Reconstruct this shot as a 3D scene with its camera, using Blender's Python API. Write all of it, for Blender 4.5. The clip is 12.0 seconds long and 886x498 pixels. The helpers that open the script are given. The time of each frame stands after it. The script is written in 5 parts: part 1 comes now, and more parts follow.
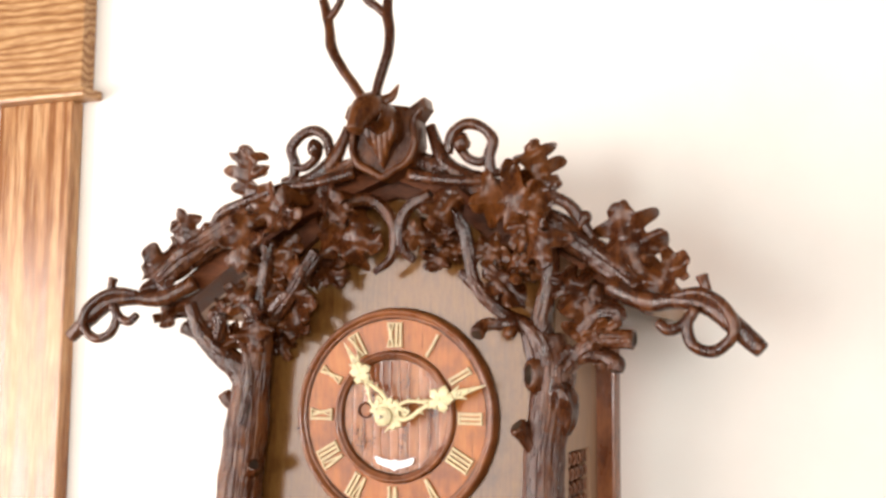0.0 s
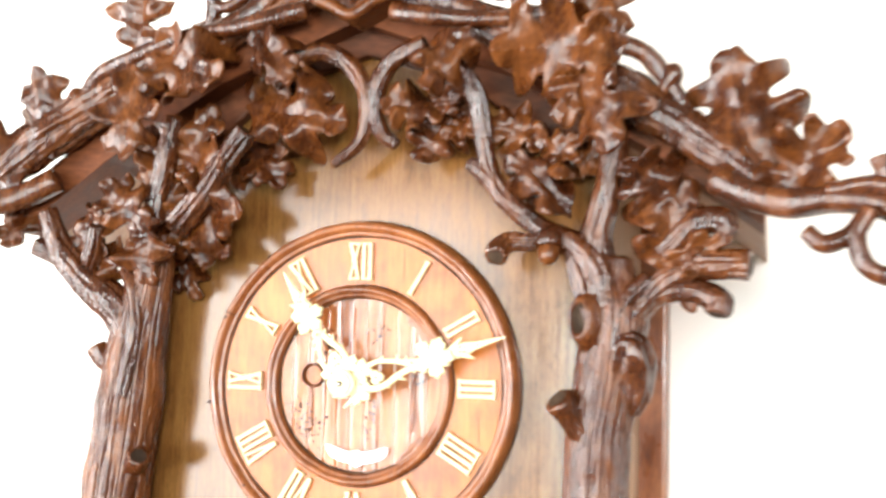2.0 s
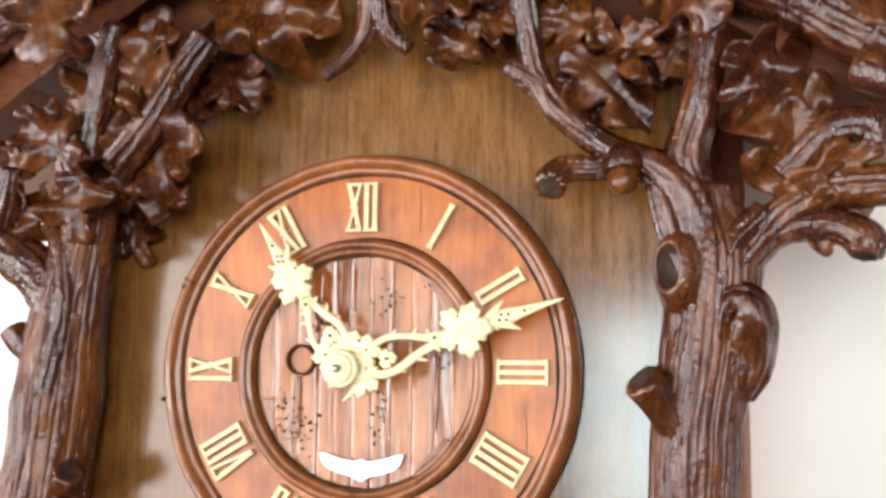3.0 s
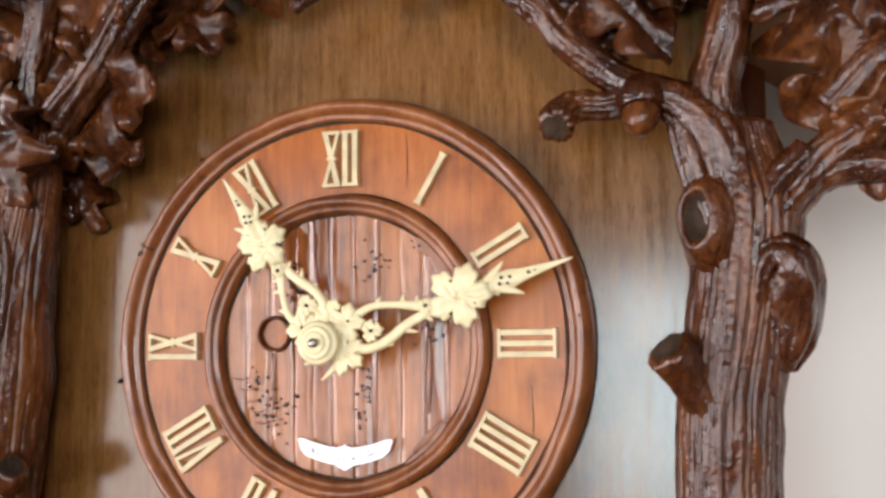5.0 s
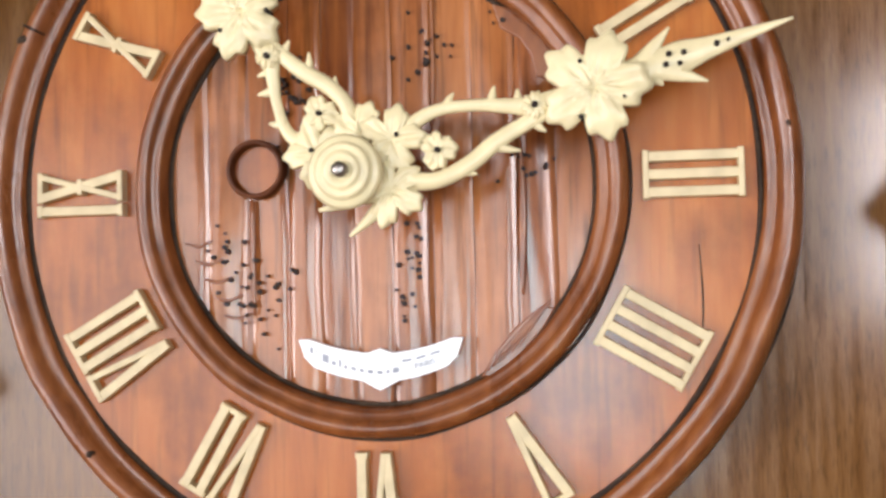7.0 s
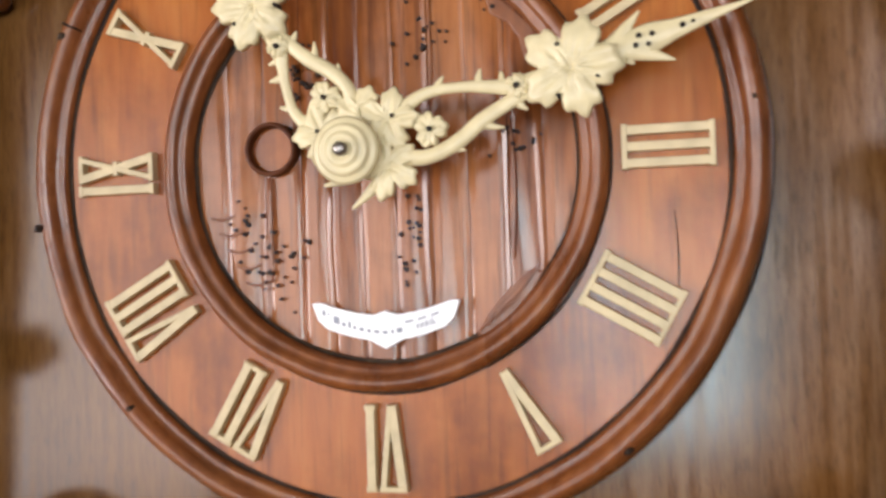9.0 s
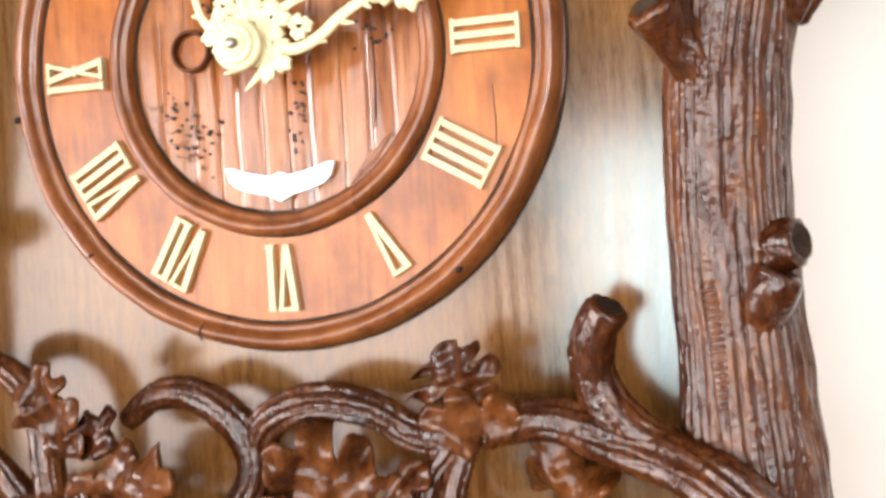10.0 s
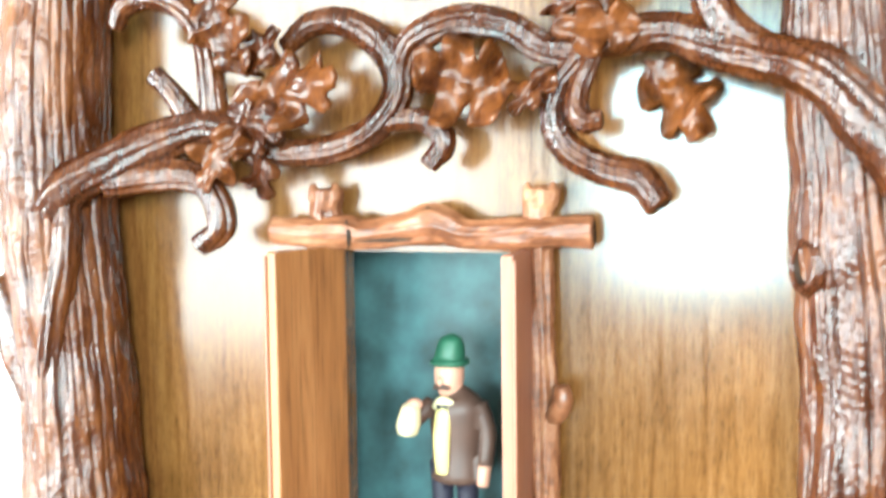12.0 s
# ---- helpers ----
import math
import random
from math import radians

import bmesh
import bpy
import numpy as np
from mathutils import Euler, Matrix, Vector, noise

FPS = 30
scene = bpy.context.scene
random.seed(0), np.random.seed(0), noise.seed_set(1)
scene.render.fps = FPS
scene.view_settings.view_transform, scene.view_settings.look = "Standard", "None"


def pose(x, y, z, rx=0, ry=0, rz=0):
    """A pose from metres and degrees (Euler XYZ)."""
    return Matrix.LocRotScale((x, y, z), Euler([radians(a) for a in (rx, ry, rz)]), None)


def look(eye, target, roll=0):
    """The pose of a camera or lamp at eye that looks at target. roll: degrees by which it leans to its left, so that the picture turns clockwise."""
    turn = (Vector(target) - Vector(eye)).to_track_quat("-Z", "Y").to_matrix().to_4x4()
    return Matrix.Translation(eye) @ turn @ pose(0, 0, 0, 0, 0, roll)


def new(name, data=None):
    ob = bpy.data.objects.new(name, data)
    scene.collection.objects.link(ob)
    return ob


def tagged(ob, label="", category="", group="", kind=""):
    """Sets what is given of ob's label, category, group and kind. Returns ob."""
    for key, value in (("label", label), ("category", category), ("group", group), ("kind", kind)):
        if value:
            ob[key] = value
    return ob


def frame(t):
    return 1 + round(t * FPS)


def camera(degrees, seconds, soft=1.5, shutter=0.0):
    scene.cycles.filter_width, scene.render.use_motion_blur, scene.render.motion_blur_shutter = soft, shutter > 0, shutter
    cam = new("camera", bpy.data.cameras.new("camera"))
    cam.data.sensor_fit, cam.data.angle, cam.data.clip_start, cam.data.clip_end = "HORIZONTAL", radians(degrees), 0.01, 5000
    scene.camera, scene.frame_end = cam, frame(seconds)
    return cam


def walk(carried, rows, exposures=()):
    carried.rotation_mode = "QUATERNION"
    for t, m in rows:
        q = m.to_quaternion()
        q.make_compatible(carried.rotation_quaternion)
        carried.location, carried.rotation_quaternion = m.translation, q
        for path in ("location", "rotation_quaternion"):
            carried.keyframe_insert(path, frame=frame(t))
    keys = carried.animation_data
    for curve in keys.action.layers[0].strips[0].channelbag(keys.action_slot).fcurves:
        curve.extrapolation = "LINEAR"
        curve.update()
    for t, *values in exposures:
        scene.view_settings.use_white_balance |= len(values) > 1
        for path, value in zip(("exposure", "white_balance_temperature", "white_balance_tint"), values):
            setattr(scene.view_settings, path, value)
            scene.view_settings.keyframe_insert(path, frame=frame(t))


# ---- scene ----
cam = camera(44.8, 12.0, soft=3.0, shutter=0.4)
PATH = [
    (0, (0.454, -1.023, 0.061), (-0.278, 0.827, 0.261), 0.5),
    (0.5, (0.461, -1.007, 0.058), (-0.275, 0.844, 0.243), 0.6),
    (1, (0.476, -0.977, 0.049), (-0.26, 0.873, 0.229), 0.9),
    (1.5, (0.421, -0.859, 0.044), (-0.327, 0.992, 0.169), 1.9),
    (2, (0.268, -0.686, 0.022), (-0.322, 1.215, 0.217), 1.6),
    (2.5, (0.214, -0.59, 0.015), (-0.358, 1.315, 0.226), 1.3),
    (3, (0.192, -0.518, -0.004), (-0.366, 1.387, 0.238), 0.6),
    (3.2, (0.193, -0.496, -0.005), (-0.387, 1.404, 0.209), 0.1),
    (4.8, (0.18, -0.458, -0.007), (-0.383, 1.45, 0.19), -0.6),
    (5, (0.175, -0.453, -0.002), (-0.376, 1.46, 0.183), -0.6),
    (5.5, (0.149, -0.425, -0.008), (-0.367, 1.498, 0.177), -0.4),
    (6, (0.106, -0.354, -0.026), (-0.307, 1.593, 0.166), -0.3),
    (6.5, (0.072, -0.296, -0.031), (-0.245, 1.674, 0.096), -0.8),
    (7, (0.063, -0.287, -0.031), (-0.252, 1.686, 0.064), -1.1),
    (7.2, (0.067, -0.282, -0.028), (-0.303, 1.68, 0.045), -1),
    (8.8, (0.079, -0.289, -0.027), (-0.369, 1.66, -0.014), -1.5),
    (9, (0.087, -0.309, -0.033), (-0.354, 1.641, 0.011), -1.9),
    (9.5, (0.137, -0.36, -0.061), (-0.422, 1.56, 0.006), -3.2),
    (10, (0.166, -0.382, -0.071), (-0.364, 1.546, -0.095), -3.3),
    (10.5, (0.161, -0.426, -0.084), (-0.357, 1.504, -0.159), -2.9),
    (11, (0.16, -0.454, -0.119), (-0.447, 1.45, -0.208), -1.6),
    (11.5, (0.158, -0.45, -0.141), (-0.436, 1.454, -0.283), -1.3),
    (12, (0.139, -0.453, -0.183), (-0.431, 1.458, -0.342), -0.7),
]
walk(cam, [(t, look(eye, target, roll)) for t, eye, target, roll in PATH], exposures=[
    (0, -0.06, 7200, 18), (0.5, 0.30, 6950, 16), (1, 0.67, 6750, 13), (1.5, 1.06, 6600, 10), (2.0, 1.08, 6550, 9), (2.5, 0.66, 6750, 12), (3, 0.25, 6600, 13), (5, -0.22, 6600, 17),
    (5.5, 0.0, 6600, 16), (5.9, 0.10, 6200, 14), (6.1, 0.04, 6000, 13), (6.5, -0.06, 6250, 15), (7, -0.26, 6550, 17), (9, -0.52, 6650, 18), (9.5, -0.10, 6700, 19), (9.7, 0.08, 6800, 16), (9.9, 0.42, 6750, 15),
    (10, 0.5, 6800, 15), (10.5, 1.14, 7300, 14), (11, 1.44, 6300, 2), (12, 1.62, 5850, -4)])

# ---- world and light ----
world = bpy.data.worlds.new("world")
scene.world = world
world.use_nodes = True
wn = world.node_tree
sky = wn.nodes.new("ShaderNodeTexSky")
sky.sky_type, sky.sun_disc = "NISHITA", False
sky.sun_elevation, sky.sun_rotation = radians(40), radians(200)
wn.links.new(sky.outputs[0], wn.nodes["Background"].inputs[0])
wn.nodes["Background"].inputs[1].default_value = 0.10


def window_light(name, x0, x1, z0, z1, y, watts, colour):
    """Daylight through one opening of the rear wall, looking into the room (+y)."""
    lamp = bpy.data.lights.new(name, "AREA")
    lamp.shape, lamp.size, lamp.size_y, lamp.energy, lamp.color = "RECTANGLE", x1 - x0, z1 - z0, watts, colour
    ob = new(name, lamp)
    ob.matrix_world = pose((x0 + x1) / 2, y, (z0 + z1) / 2, 90, 0, 0)
    return ob


REAR_Y = -3.2
# openings of the rear wall: x0, x1, z0, z1
SIDE_WINDOW = (-2.80, -0.70, -0.86, 0.60)
SMALL_WINDOW = (-0.38, 0.26, -0.58, 0.23)
# unseen east opening, added as fill to brighten the right side
EAST_FILL = (0.84, 1.95, -0.08, 0.62)
window_light("daylight_side", *SIDE_WINDOW, REAR_Y - 0.02, 73, (0.98, 0.97, 0.97))
WEST_WINDOW = (-2.75, -1.55, -1.20, 0.40)
lamp = bpy.data.lights.new("daylight_west", "AREA")
lamp.shape, lamp.size, lamp.size_y, lamp.energy, lamp.color = "RECTANGLE", 1.2, 1.6, 145, (0.98, 0.97, 0.97)
new("daylight_west", lamp).matrix_world = pose(-2.92, -2.15, -0.40, 90, 0, -90)
window_light("daylight_small", *SMALL_WINDOW, REAR_Y - 0.02, 33, (0.66, 0.93, 1.0))
# added fill lamp in the unseen east opening
window_light("fill_east", *EAST_FILL, REAR_Y - 0.02, 76, (0.98, 0.97, 0.97))


# ---- materials ----
def material(name):
    m = bpy.data.materials.new(name)
    m.use_nodes = True
    return m, m.node_tree.nodes, m.node_tree.links, m.node_tree.nodes["Principled BSDF"]


def ramp(nodes, stops):
    r = nodes.new("ShaderNodeValToRGB")
    while len(r.color_ramp.elements) < len(stops):
        r.color_ramp.elements.new(0.5)
    for e, (p, c) in zip(r.color_ramp.elements, stops):
        e.position, e.color = p, (*c, 1)
    return r


def wood(name, dark, mid, light, grain=(1, 1, 1), scale=40.0, rough=(0.25, 0.45), bump=0.15, coat=0.0, pores=0.0, spread=0.15, detail=6.0, specular=0.5, blotch=0.0, lit_wear=0.0, grit=0.0, contrast=1.0, dashes=None):
    """Wood with its grain drawn out along the axis whose grain number is smallest."""
    m, n, l, p = material(name)
    co, mp = n.new("ShaderNodeTexCoord"), n.new("ShaderNodeMapping")
    mp.inputs["Scale"].default_value = grain
    l.new(co.outputs["Object"], mp.inputs[0])
    big, fine = n.new("ShaderNodeTexNoise"), n.new("ShaderNodeTexNoise")
    for t, s in ((big, scale), (fine, scale * 7)):
        t.inputs["Scale"].default_value, t.inputs["Detail"].default_value = s, detail
        l.new(mp.outputs[0], t.inputs["Vector"])
    mix = n.new("ShaderNodeMath")
    mix.operation = "MULTIPLY_ADD"
    l.new(fine.outputs["Fac"], mix.inputs[0])
    mix.inputs[1].default_value = 0.45
    sub = n.new("ShaderNodeMath")
    sub.operation = "MULTIPLY"
    sub.inputs[1].default_value = 0.62
    l.new(big.outputs["Fac"], sub.inputs[0])
    l.new(sub.outputs[0], mix.inputs[2])
    info = n.new("ShaderNodeObjectInfo")
    rnd = n.new("ShaderNodeMath")
    rnd.operation = "MULTIPLY_ADD"
    rnd.inputs[1].default_value = spread
    l.new(info.outputs["Random"], rnd.inputs[0])
    l.new(mix.outputs[0], rnd.inputs[2])
    r = ramp(n, [(0.56 - 0.20 / contrast, dark), (0.56, mid), (0.56 + 0.22 / contrast, light)])
    l.new(rnd.outputs[0], r.inputs[0])
    colour = r.outputs[0]
    if pores:
        pm = n.new("ShaderNodeMapping")
        pm.inputs["Scale"].default_value = dashes[:3] if dashes else tuple(g * (1.0 if g < max(grain) else 3.0) for g in grain)
        l.new(co.outputs["Object"], pm.inputs[0])
        pt = n.new("ShaderNodeTexNoise")
        pt.inputs["Scale"].default_value, pt.inputs["Detail"].default_value = dashes[3] if dashes else scale * 4, 2
        l.new(pm.outputs[0], pt.inputs["Vector"])
        pr = ramp(n, [(0.34, (1 - pores,) * 3), (0.45, (1, 1, 1))])
        l.new(pt.outputs["Fac"], pr.inputs[0])
        mul = n.new("ShaderNodeMixRGB")
        mul.blend_type, mul.inputs[0].default_value = "MULTIPLY", 1
        l.new(colour, mul.inputs[1])
        l.new(pr.outputs[0], mul.inputs[2])
        colour = mul.outputs[0]
    if blotch:
        bt = n.new("ShaderNodeTexNoise")
        bt.inputs["Scale"].default_value, bt.inputs["Detail"].default_value, bt.inputs["Roughness"].default_value = 22, 7, 0.62
        l.new(co.outputs["Object"], bt.inputs["Vector"])
        br = ramp(n, [(0.33, (1 - blotch, 1 - blotch * 1.12, 1 - blotch * 1.2)), (0.52, (1, 1, 1))])
        l.new(bt.outputs["Fac"], br.inputs[0])
        bmix = n.new("ShaderNodeMixRGB")
        bmix.blend_type, bmix.inputs[0].default_value = "MULTIPLY", 1
        l.new(colour, bmix.inputs[1])
        l.new(br.outputs[0], bmix.inputs[2])
        colour = bmix.outputs[0]
    # lighter tone painted on convex edges: light on raised carving plus worn polish
    if lit_wear:
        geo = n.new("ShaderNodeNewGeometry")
        er = ramp(n, [(0.54, (0, 0, 0)), (0.64, (lit_wear, lit_wear, lit_wear))])
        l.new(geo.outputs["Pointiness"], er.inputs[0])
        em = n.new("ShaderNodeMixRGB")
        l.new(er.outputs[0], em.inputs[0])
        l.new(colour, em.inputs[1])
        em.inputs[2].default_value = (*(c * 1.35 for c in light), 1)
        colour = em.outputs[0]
    l.new(colour, p.inputs["Base Color"])
    rr = n.new("ShaderNodeMapRange")
    rr.inputs["From Min"].default_value, rr.inputs["From Max"].default_value = 0.35, 0.65
    rr.inputs["To Min"].default_value, rr.inputs["To Max"].default_value = rough
    l.new(big.outputs["Fac"], rr.inputs["Value"])
    l.new(rr.outputs[0], p.inputs["Roughness"])
    b = n.new("ShaderNodeBump")
    b.inputs["Strength"].default_value, b.inputs["Distance"].default_value = bump, 0.002
    l.new(mix.outputs[0], b.inputs["Height"])
    bumped = b.outputs[0]
    if grit:
        gt, gb = n.new("ShaderNodeTexNoise"), n.new("ShaderNodeBump")
        gt.inputs["Scale"].default_value, gt.inputs["Detail"].default_value = 420, 3
        l.new(co.outputs["Object"], gt.inputs["Vector"])
        gb.inputs["Strength"].default_value, gb.inputs["Distance"].default_value = grit, 0.002
        l.new(gt.outputs["Fac"], gb.inputs["Height"])
        l.new(bumped, gb.inputs["Normal"])
        bumped = gb.outputs[0]
    l.new(bumped, p.inputs["Normal"])
    if coat:
        l.new(bumped, p.inputs["Coat Normal"])
    p.inputs["Coat Weight"].default_value, p.inputs["Coat Roughness"].default_value = coat, 0.09
    p.inputs["Specular IOR Level"].default_value = specular
    return m


def plain(name, colour, rough=0.5, vary=0.12, scale=60.0, bump=0.05, metal=0.0):
    m, n, l, p = material(name)
    co, t = n.new("ShaderNodeTexCoord"), n.new("ShaderNodeTexNoise")
    t.inputs["Scale"].default_value, t.inputs["Detail"].default_value = scale, 6
    l.new(co.outputs["Object"], t.inputs["Vector"])
    r = ramp(n, [(0.3, tuple(c * (1 - vary) for c in colour)), (0.7, tuple(min(1, c * (1 + vary)) for c in colour))])
    l.new(t.outputs["Fac"], r.inputs[0])
    l.new(r.outputs[0], p.inputs["Base Color"])
    p.inputs["Roughness"].default_value, p.inputs["Metallic"].default_value = rough, metal
    b = n.new("ShaderNodeBump")
    b.inputs["Strength"].default_value, b.inputs["Distance"].default_value = bump, 0.002
    l.new(t.outputs["Fac"], b.inputs["Height"])
    l.new(b.outputs[0], p.inputs["Normal"])
    return m


M_LEAF = wood("carved_oak_stain", (0.010, 0.0022, 0.0007), (0.040, 0.0095, 0.0023), (0.130, 0.040, 0.0085), grain=(1, 1, 0.45), scale=58, rough=(0.20, 0.38), bump=0.22, coat=0.0, spread=0.16, specular=0.36, blotch=0.25, lit_wear=0.36, grit=0.22)
M_BARK = wood("carved_bark_stain", (0.010, 0.0023, 0.0007), (0.044, 0.0105, 0.0026), (0.150, 0.047, 0.0115), grain=(1, 1, 0.20), scale=70, rough=(0.14, 0.30), bump=0.50, coat=0.0, spread=0.08, specular=0.55, lit_wear=0.26, grit=0.36, contrast=0.9)
M_TRUNK = wood("polished_trunk_stain", (0.014, 0.0032, 0.0009), (0.062, 0.0155, 0.0040), (0.205, 0.068, 0.0150), grain=(1, 1, 0.25), scale=80, rough=(0.18, 0.36), bump=0.50, coat=0.0, spread=0.08, specular=0.50, blotch=0.25, lit_wear=0.16, grit=0.40, contrast=0.9)
M_ROOF = wood("stained_roof_board", (0.030, 0.009, 0.004), (0.070, 0.021, 0.008), (0.12, 0.040, 0.016), grain=(0.3, 1, 1), scale=60, rough=(0.40, 0.55), bump=0.15, specular=0.15)
M_EAVE = wood("red_eave_board", (0.040, 0.010, 0.004), (0.080, 0.023, 0.008), (0.14, 0.043, 0.015), grain=(0.3, 1, 1), scale=60, rough=(0.40, 0.55), bump=0.10, specular=0.12)
# dark tone for cuts and tears; also painted shade in mouths and mouldings
M_CUT_SHADE = wood("dark_cut_and_shade", (0.010, 0.007, 0.005), (0.026, 0.016, 0.011), (0.06, 0.038, 0.024), scale=120, rough=(0.5, 0.7), bump=0.3, specular=0.12)
M_PANEL = wood("walnut_veneer", (0.062, 0.0210, 0.0066), (0.154, 0.0675, 0.0176), (0.222, 0.107, 0.0338), grain=(1, 1, 0.07), scale=330, rough=(0.13, 0.20), bump=0.010, pores=0.25, spread=0.0, specular=0.50, blotch=0.26, contrast=0.72, dashes=(1, 1, 0.16, 950))
M_SIDE = wood("pale_tan_board", (0.21, 0.120, 0.066), (0.31, 0.188, 0.110), (0.40, 0.255, 0.155), grain=(1, 1, 0.08), scale=60, rough=(0.4, 0.55), bump=0.05, spread=0.0)
M_RED = wood("red_brown_moulding", (0.075, 0.018, 0.005), (0.195, 0.060, 0.0165), (0.32, 0.120, 0.037), grain=(1, 1, 0.35), scale=50, rough=(0.24, 0.40), bump=0.06, coat=0.08, blotch=0.40, spread=0.08, contrast=0.8)
M_DIAL = wood("pear_wood_dial", (0.170, 0.038, 0.007), (0.345, 0.102, 0.0185), (0.470, 0.176, 0.037), grain=(1, 1, 0.16), scale=40, pores=0.22, rough=(0.15, 0.25), bump=0.014, coat=0.0, spread=0.0, specular=0.32, blotch=0.45, contrast=0.8, grit=0.02)
M_PLANK = wood("carved_plank", (0.105, 0.027, 0.008), (0.245, 0.076, 0.020), (0.360, 0.132, 0.040), grain=(1, 1, 0.12), scale=60, rough=(0.11, 0.24), bump=0.06, pores=0.35, coat=0.0, blotch=0.45, spread=0.16, specular=0.42)
M_BONE = plain("carved_bone", (0.63, 0.545, 0.325), 0.36, 0.12, 140, 0.12)
M_BONE_OLD = plain("yellowed_bone", (0.52, 0.42, 0.24), 0.40, 0.16, 160, 0.15)
M_ENAMEL = plain("white_enamel", (0.82, 0.84, 0.86), 0.18, 0.03, 80, 0.02)
M_INK = plain("grey_ink", (0.25, 0.27, 0.32), 0.5, 0.1)
M_HOLE = plain("worm_hole", (0.014, 0.007, 0.004), 0.8, 0.2)
M_STEEL = plain("steel_pin", (0.30, 0.28, 0.26), 0.35, 0.1, metal=1.0)
def banded_oak(name, stretch, turn, along="X"):
    """Bold cathedral grain: distorted bands drawn out along the board."""
    m, n, l, p = material(name)
    co, mp = n.new("ShaderNodeTexCoord"), n.new("ShaderNodeMapping")
    mp.inputs["Scale"].default_value, mp.inputs["Rotation"].default_value = stretch, turn
    l.new(co.outputs["Object"], mp.inputs[0])
    wv, fine = n.new("ShaderNodeTexWave"), n.new("ShaderNodeTexNoise")
    wv.wave_type, wv.bands_direction = "BANDS", along
    for key, val in (("Scale", 26), ("Distortion", 11.0), ("Detail", 3.0), ("Detail Scale", 0.7), ("Detail Roughness", 0.6)):
        wv.inputs[key].default_value = val
    fine.inputs["Scale"].default_value, fine.inputs["Detail"].default_value = 260, 6
    l.new(mp.outputs[0], wv.inputs["Vector"])
    l.new(mp.outputs[0], fine.inputs["Vector"])
    r1 = ramp(n, [(0.0, (0.30, 0.135, 0.045)), (0.25, (0.42, 0.215, 0.085)), (0.60, (0.50, 0.285, 0.125)), (1.0, (0.58, 0.36, 0.18))])
    l.new(wv.outputs["Fac"], r1.inputs[0])
    r2 = ramp(n, [(0.35, (0.72, 0.62, 0.55)), (0.62, (1, 1, 1))])
    l.new(fine.outputs["Fac"], r2.inputs[0])
    mul = n.new("ShaderNodeMixRGB")
    mul.blend_type, mul.inputs[0].default_value = "MULTIPLY", 1
    l.new(r1.outputs[0], mul.inputs[1])
    l.new(r2.outputs[0], mul.inputs[2])
    l.new(mul.outputs[0], p.inputs["Base Color"])
    p.inputs["Roughness"].default_value = 0.34
    b = n.new("ShaderNodeBump")
    b.inputs["Strength"].default_value, b.inputs["Distance"].default_value = 0.12, 0.002
    l.new(wv.outputs["Fac"], b.inputs["Height"])
    l.new(b.outputs[0], p.inputs["Normal"])
    return m


M_OAK = wood("grained_oak", (0.26, 0.100, 0.034), (0.45, 0.225, 0.092), (0.62, 0.39, 0.205), grain=(1, 1, 0.05), scale=75, rough=(0.24, 0.40), bump=0.14, pores=0.45, spread=0.0, contrast=2.0)
M_OAK_H = banded_oak("grained_oak_across", (0.16, 1, 1), (0, 0, 0), "Z")
M_DOOR_IN = wood("ochre_door_wood", (0.15, 0.056, 0.018), (0.27, 0.108, 0.034), (0.37, 0.165, 0.058), grain=(1, 1, 0.07), scale=70, rough=(0.35, 0.5), bump=0.1, pores=0.4, spread=0.0)
M_DOOR_OUT = wood("pink_brown_door_wood", (0.17, 0.066, 0.034), (0.27, 0.105, 0.055), (0.35, 0.15, 0.085), grain=(1, 1, 0.10), scale=60, rough=(0.35, 0.5), bump=0.1, spread=0.0)
M_LOG = wood("light_carved_log", (0.085, 0.027, 0.011), (0.215, 0.080, 0.034), (0.36, 0.165, 0.078), grain=(0.3, 1, 0.5), scale=90, rough=(0.36, 0.55), bump=0.30, coat=0.04, spread=0.05, contrast=1.3, grit=0.10)
M_TEAL = plain("painted_teal_scene", (0.036, 0.088, 0.090), 0.5, 0.50, 60, 0.06)
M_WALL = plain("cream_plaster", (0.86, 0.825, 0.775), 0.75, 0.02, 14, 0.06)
# unseen room surfaces, darkened to cut bounce and reflections on the clock
M_CEILING = plain("unseen_dark_ceiling", (0.18, 0.155, 0.125), 0.8, 0.03, 10, 0.05)
M_ROOM = plain("unseen_dark_plaster", (0.15, 0.12, 0.09), 0.8, 0.03, 10, 0.05)
M_REAR = plain("unseen_rear_plaster", (0.11, 0.085, 0.06), 0.8, 0.05, 10, 0.05)
M_FLOOR = wood("unseen_dark_floor", (0.07, 0.032, 0.014), (0.12, 0.058, 0.026), (0.17, 0.09, 0.042), grain=(1, 0.08, 1), scale=12, rough=(0.35, 0.5), bump=0.05)
M_SKIN = plain("painted_flesh", (0.55, 0.29, 0.20), 0.5, 0.08)
M_GREEN = plain("painted_green", (0.022, 0.095, 0.052), 0.5, 0.25)
M_COAT = plain("painted_brown_coat", (0.075, 0.040, 0.028), 0.5, 0.2)
M_VEST = plain("painted_yellow_vest", (0.62, 0.53, 0.20), 0.5, 0.1)
M_NAVY = plain("painted_dark_trousers", (0.018, 0.018, 0.030), 0.5, 0.2)
M_CREAM = plain("painted_cream_mug", (0.60, 0.52, 0.32), 0.4, 0.08)


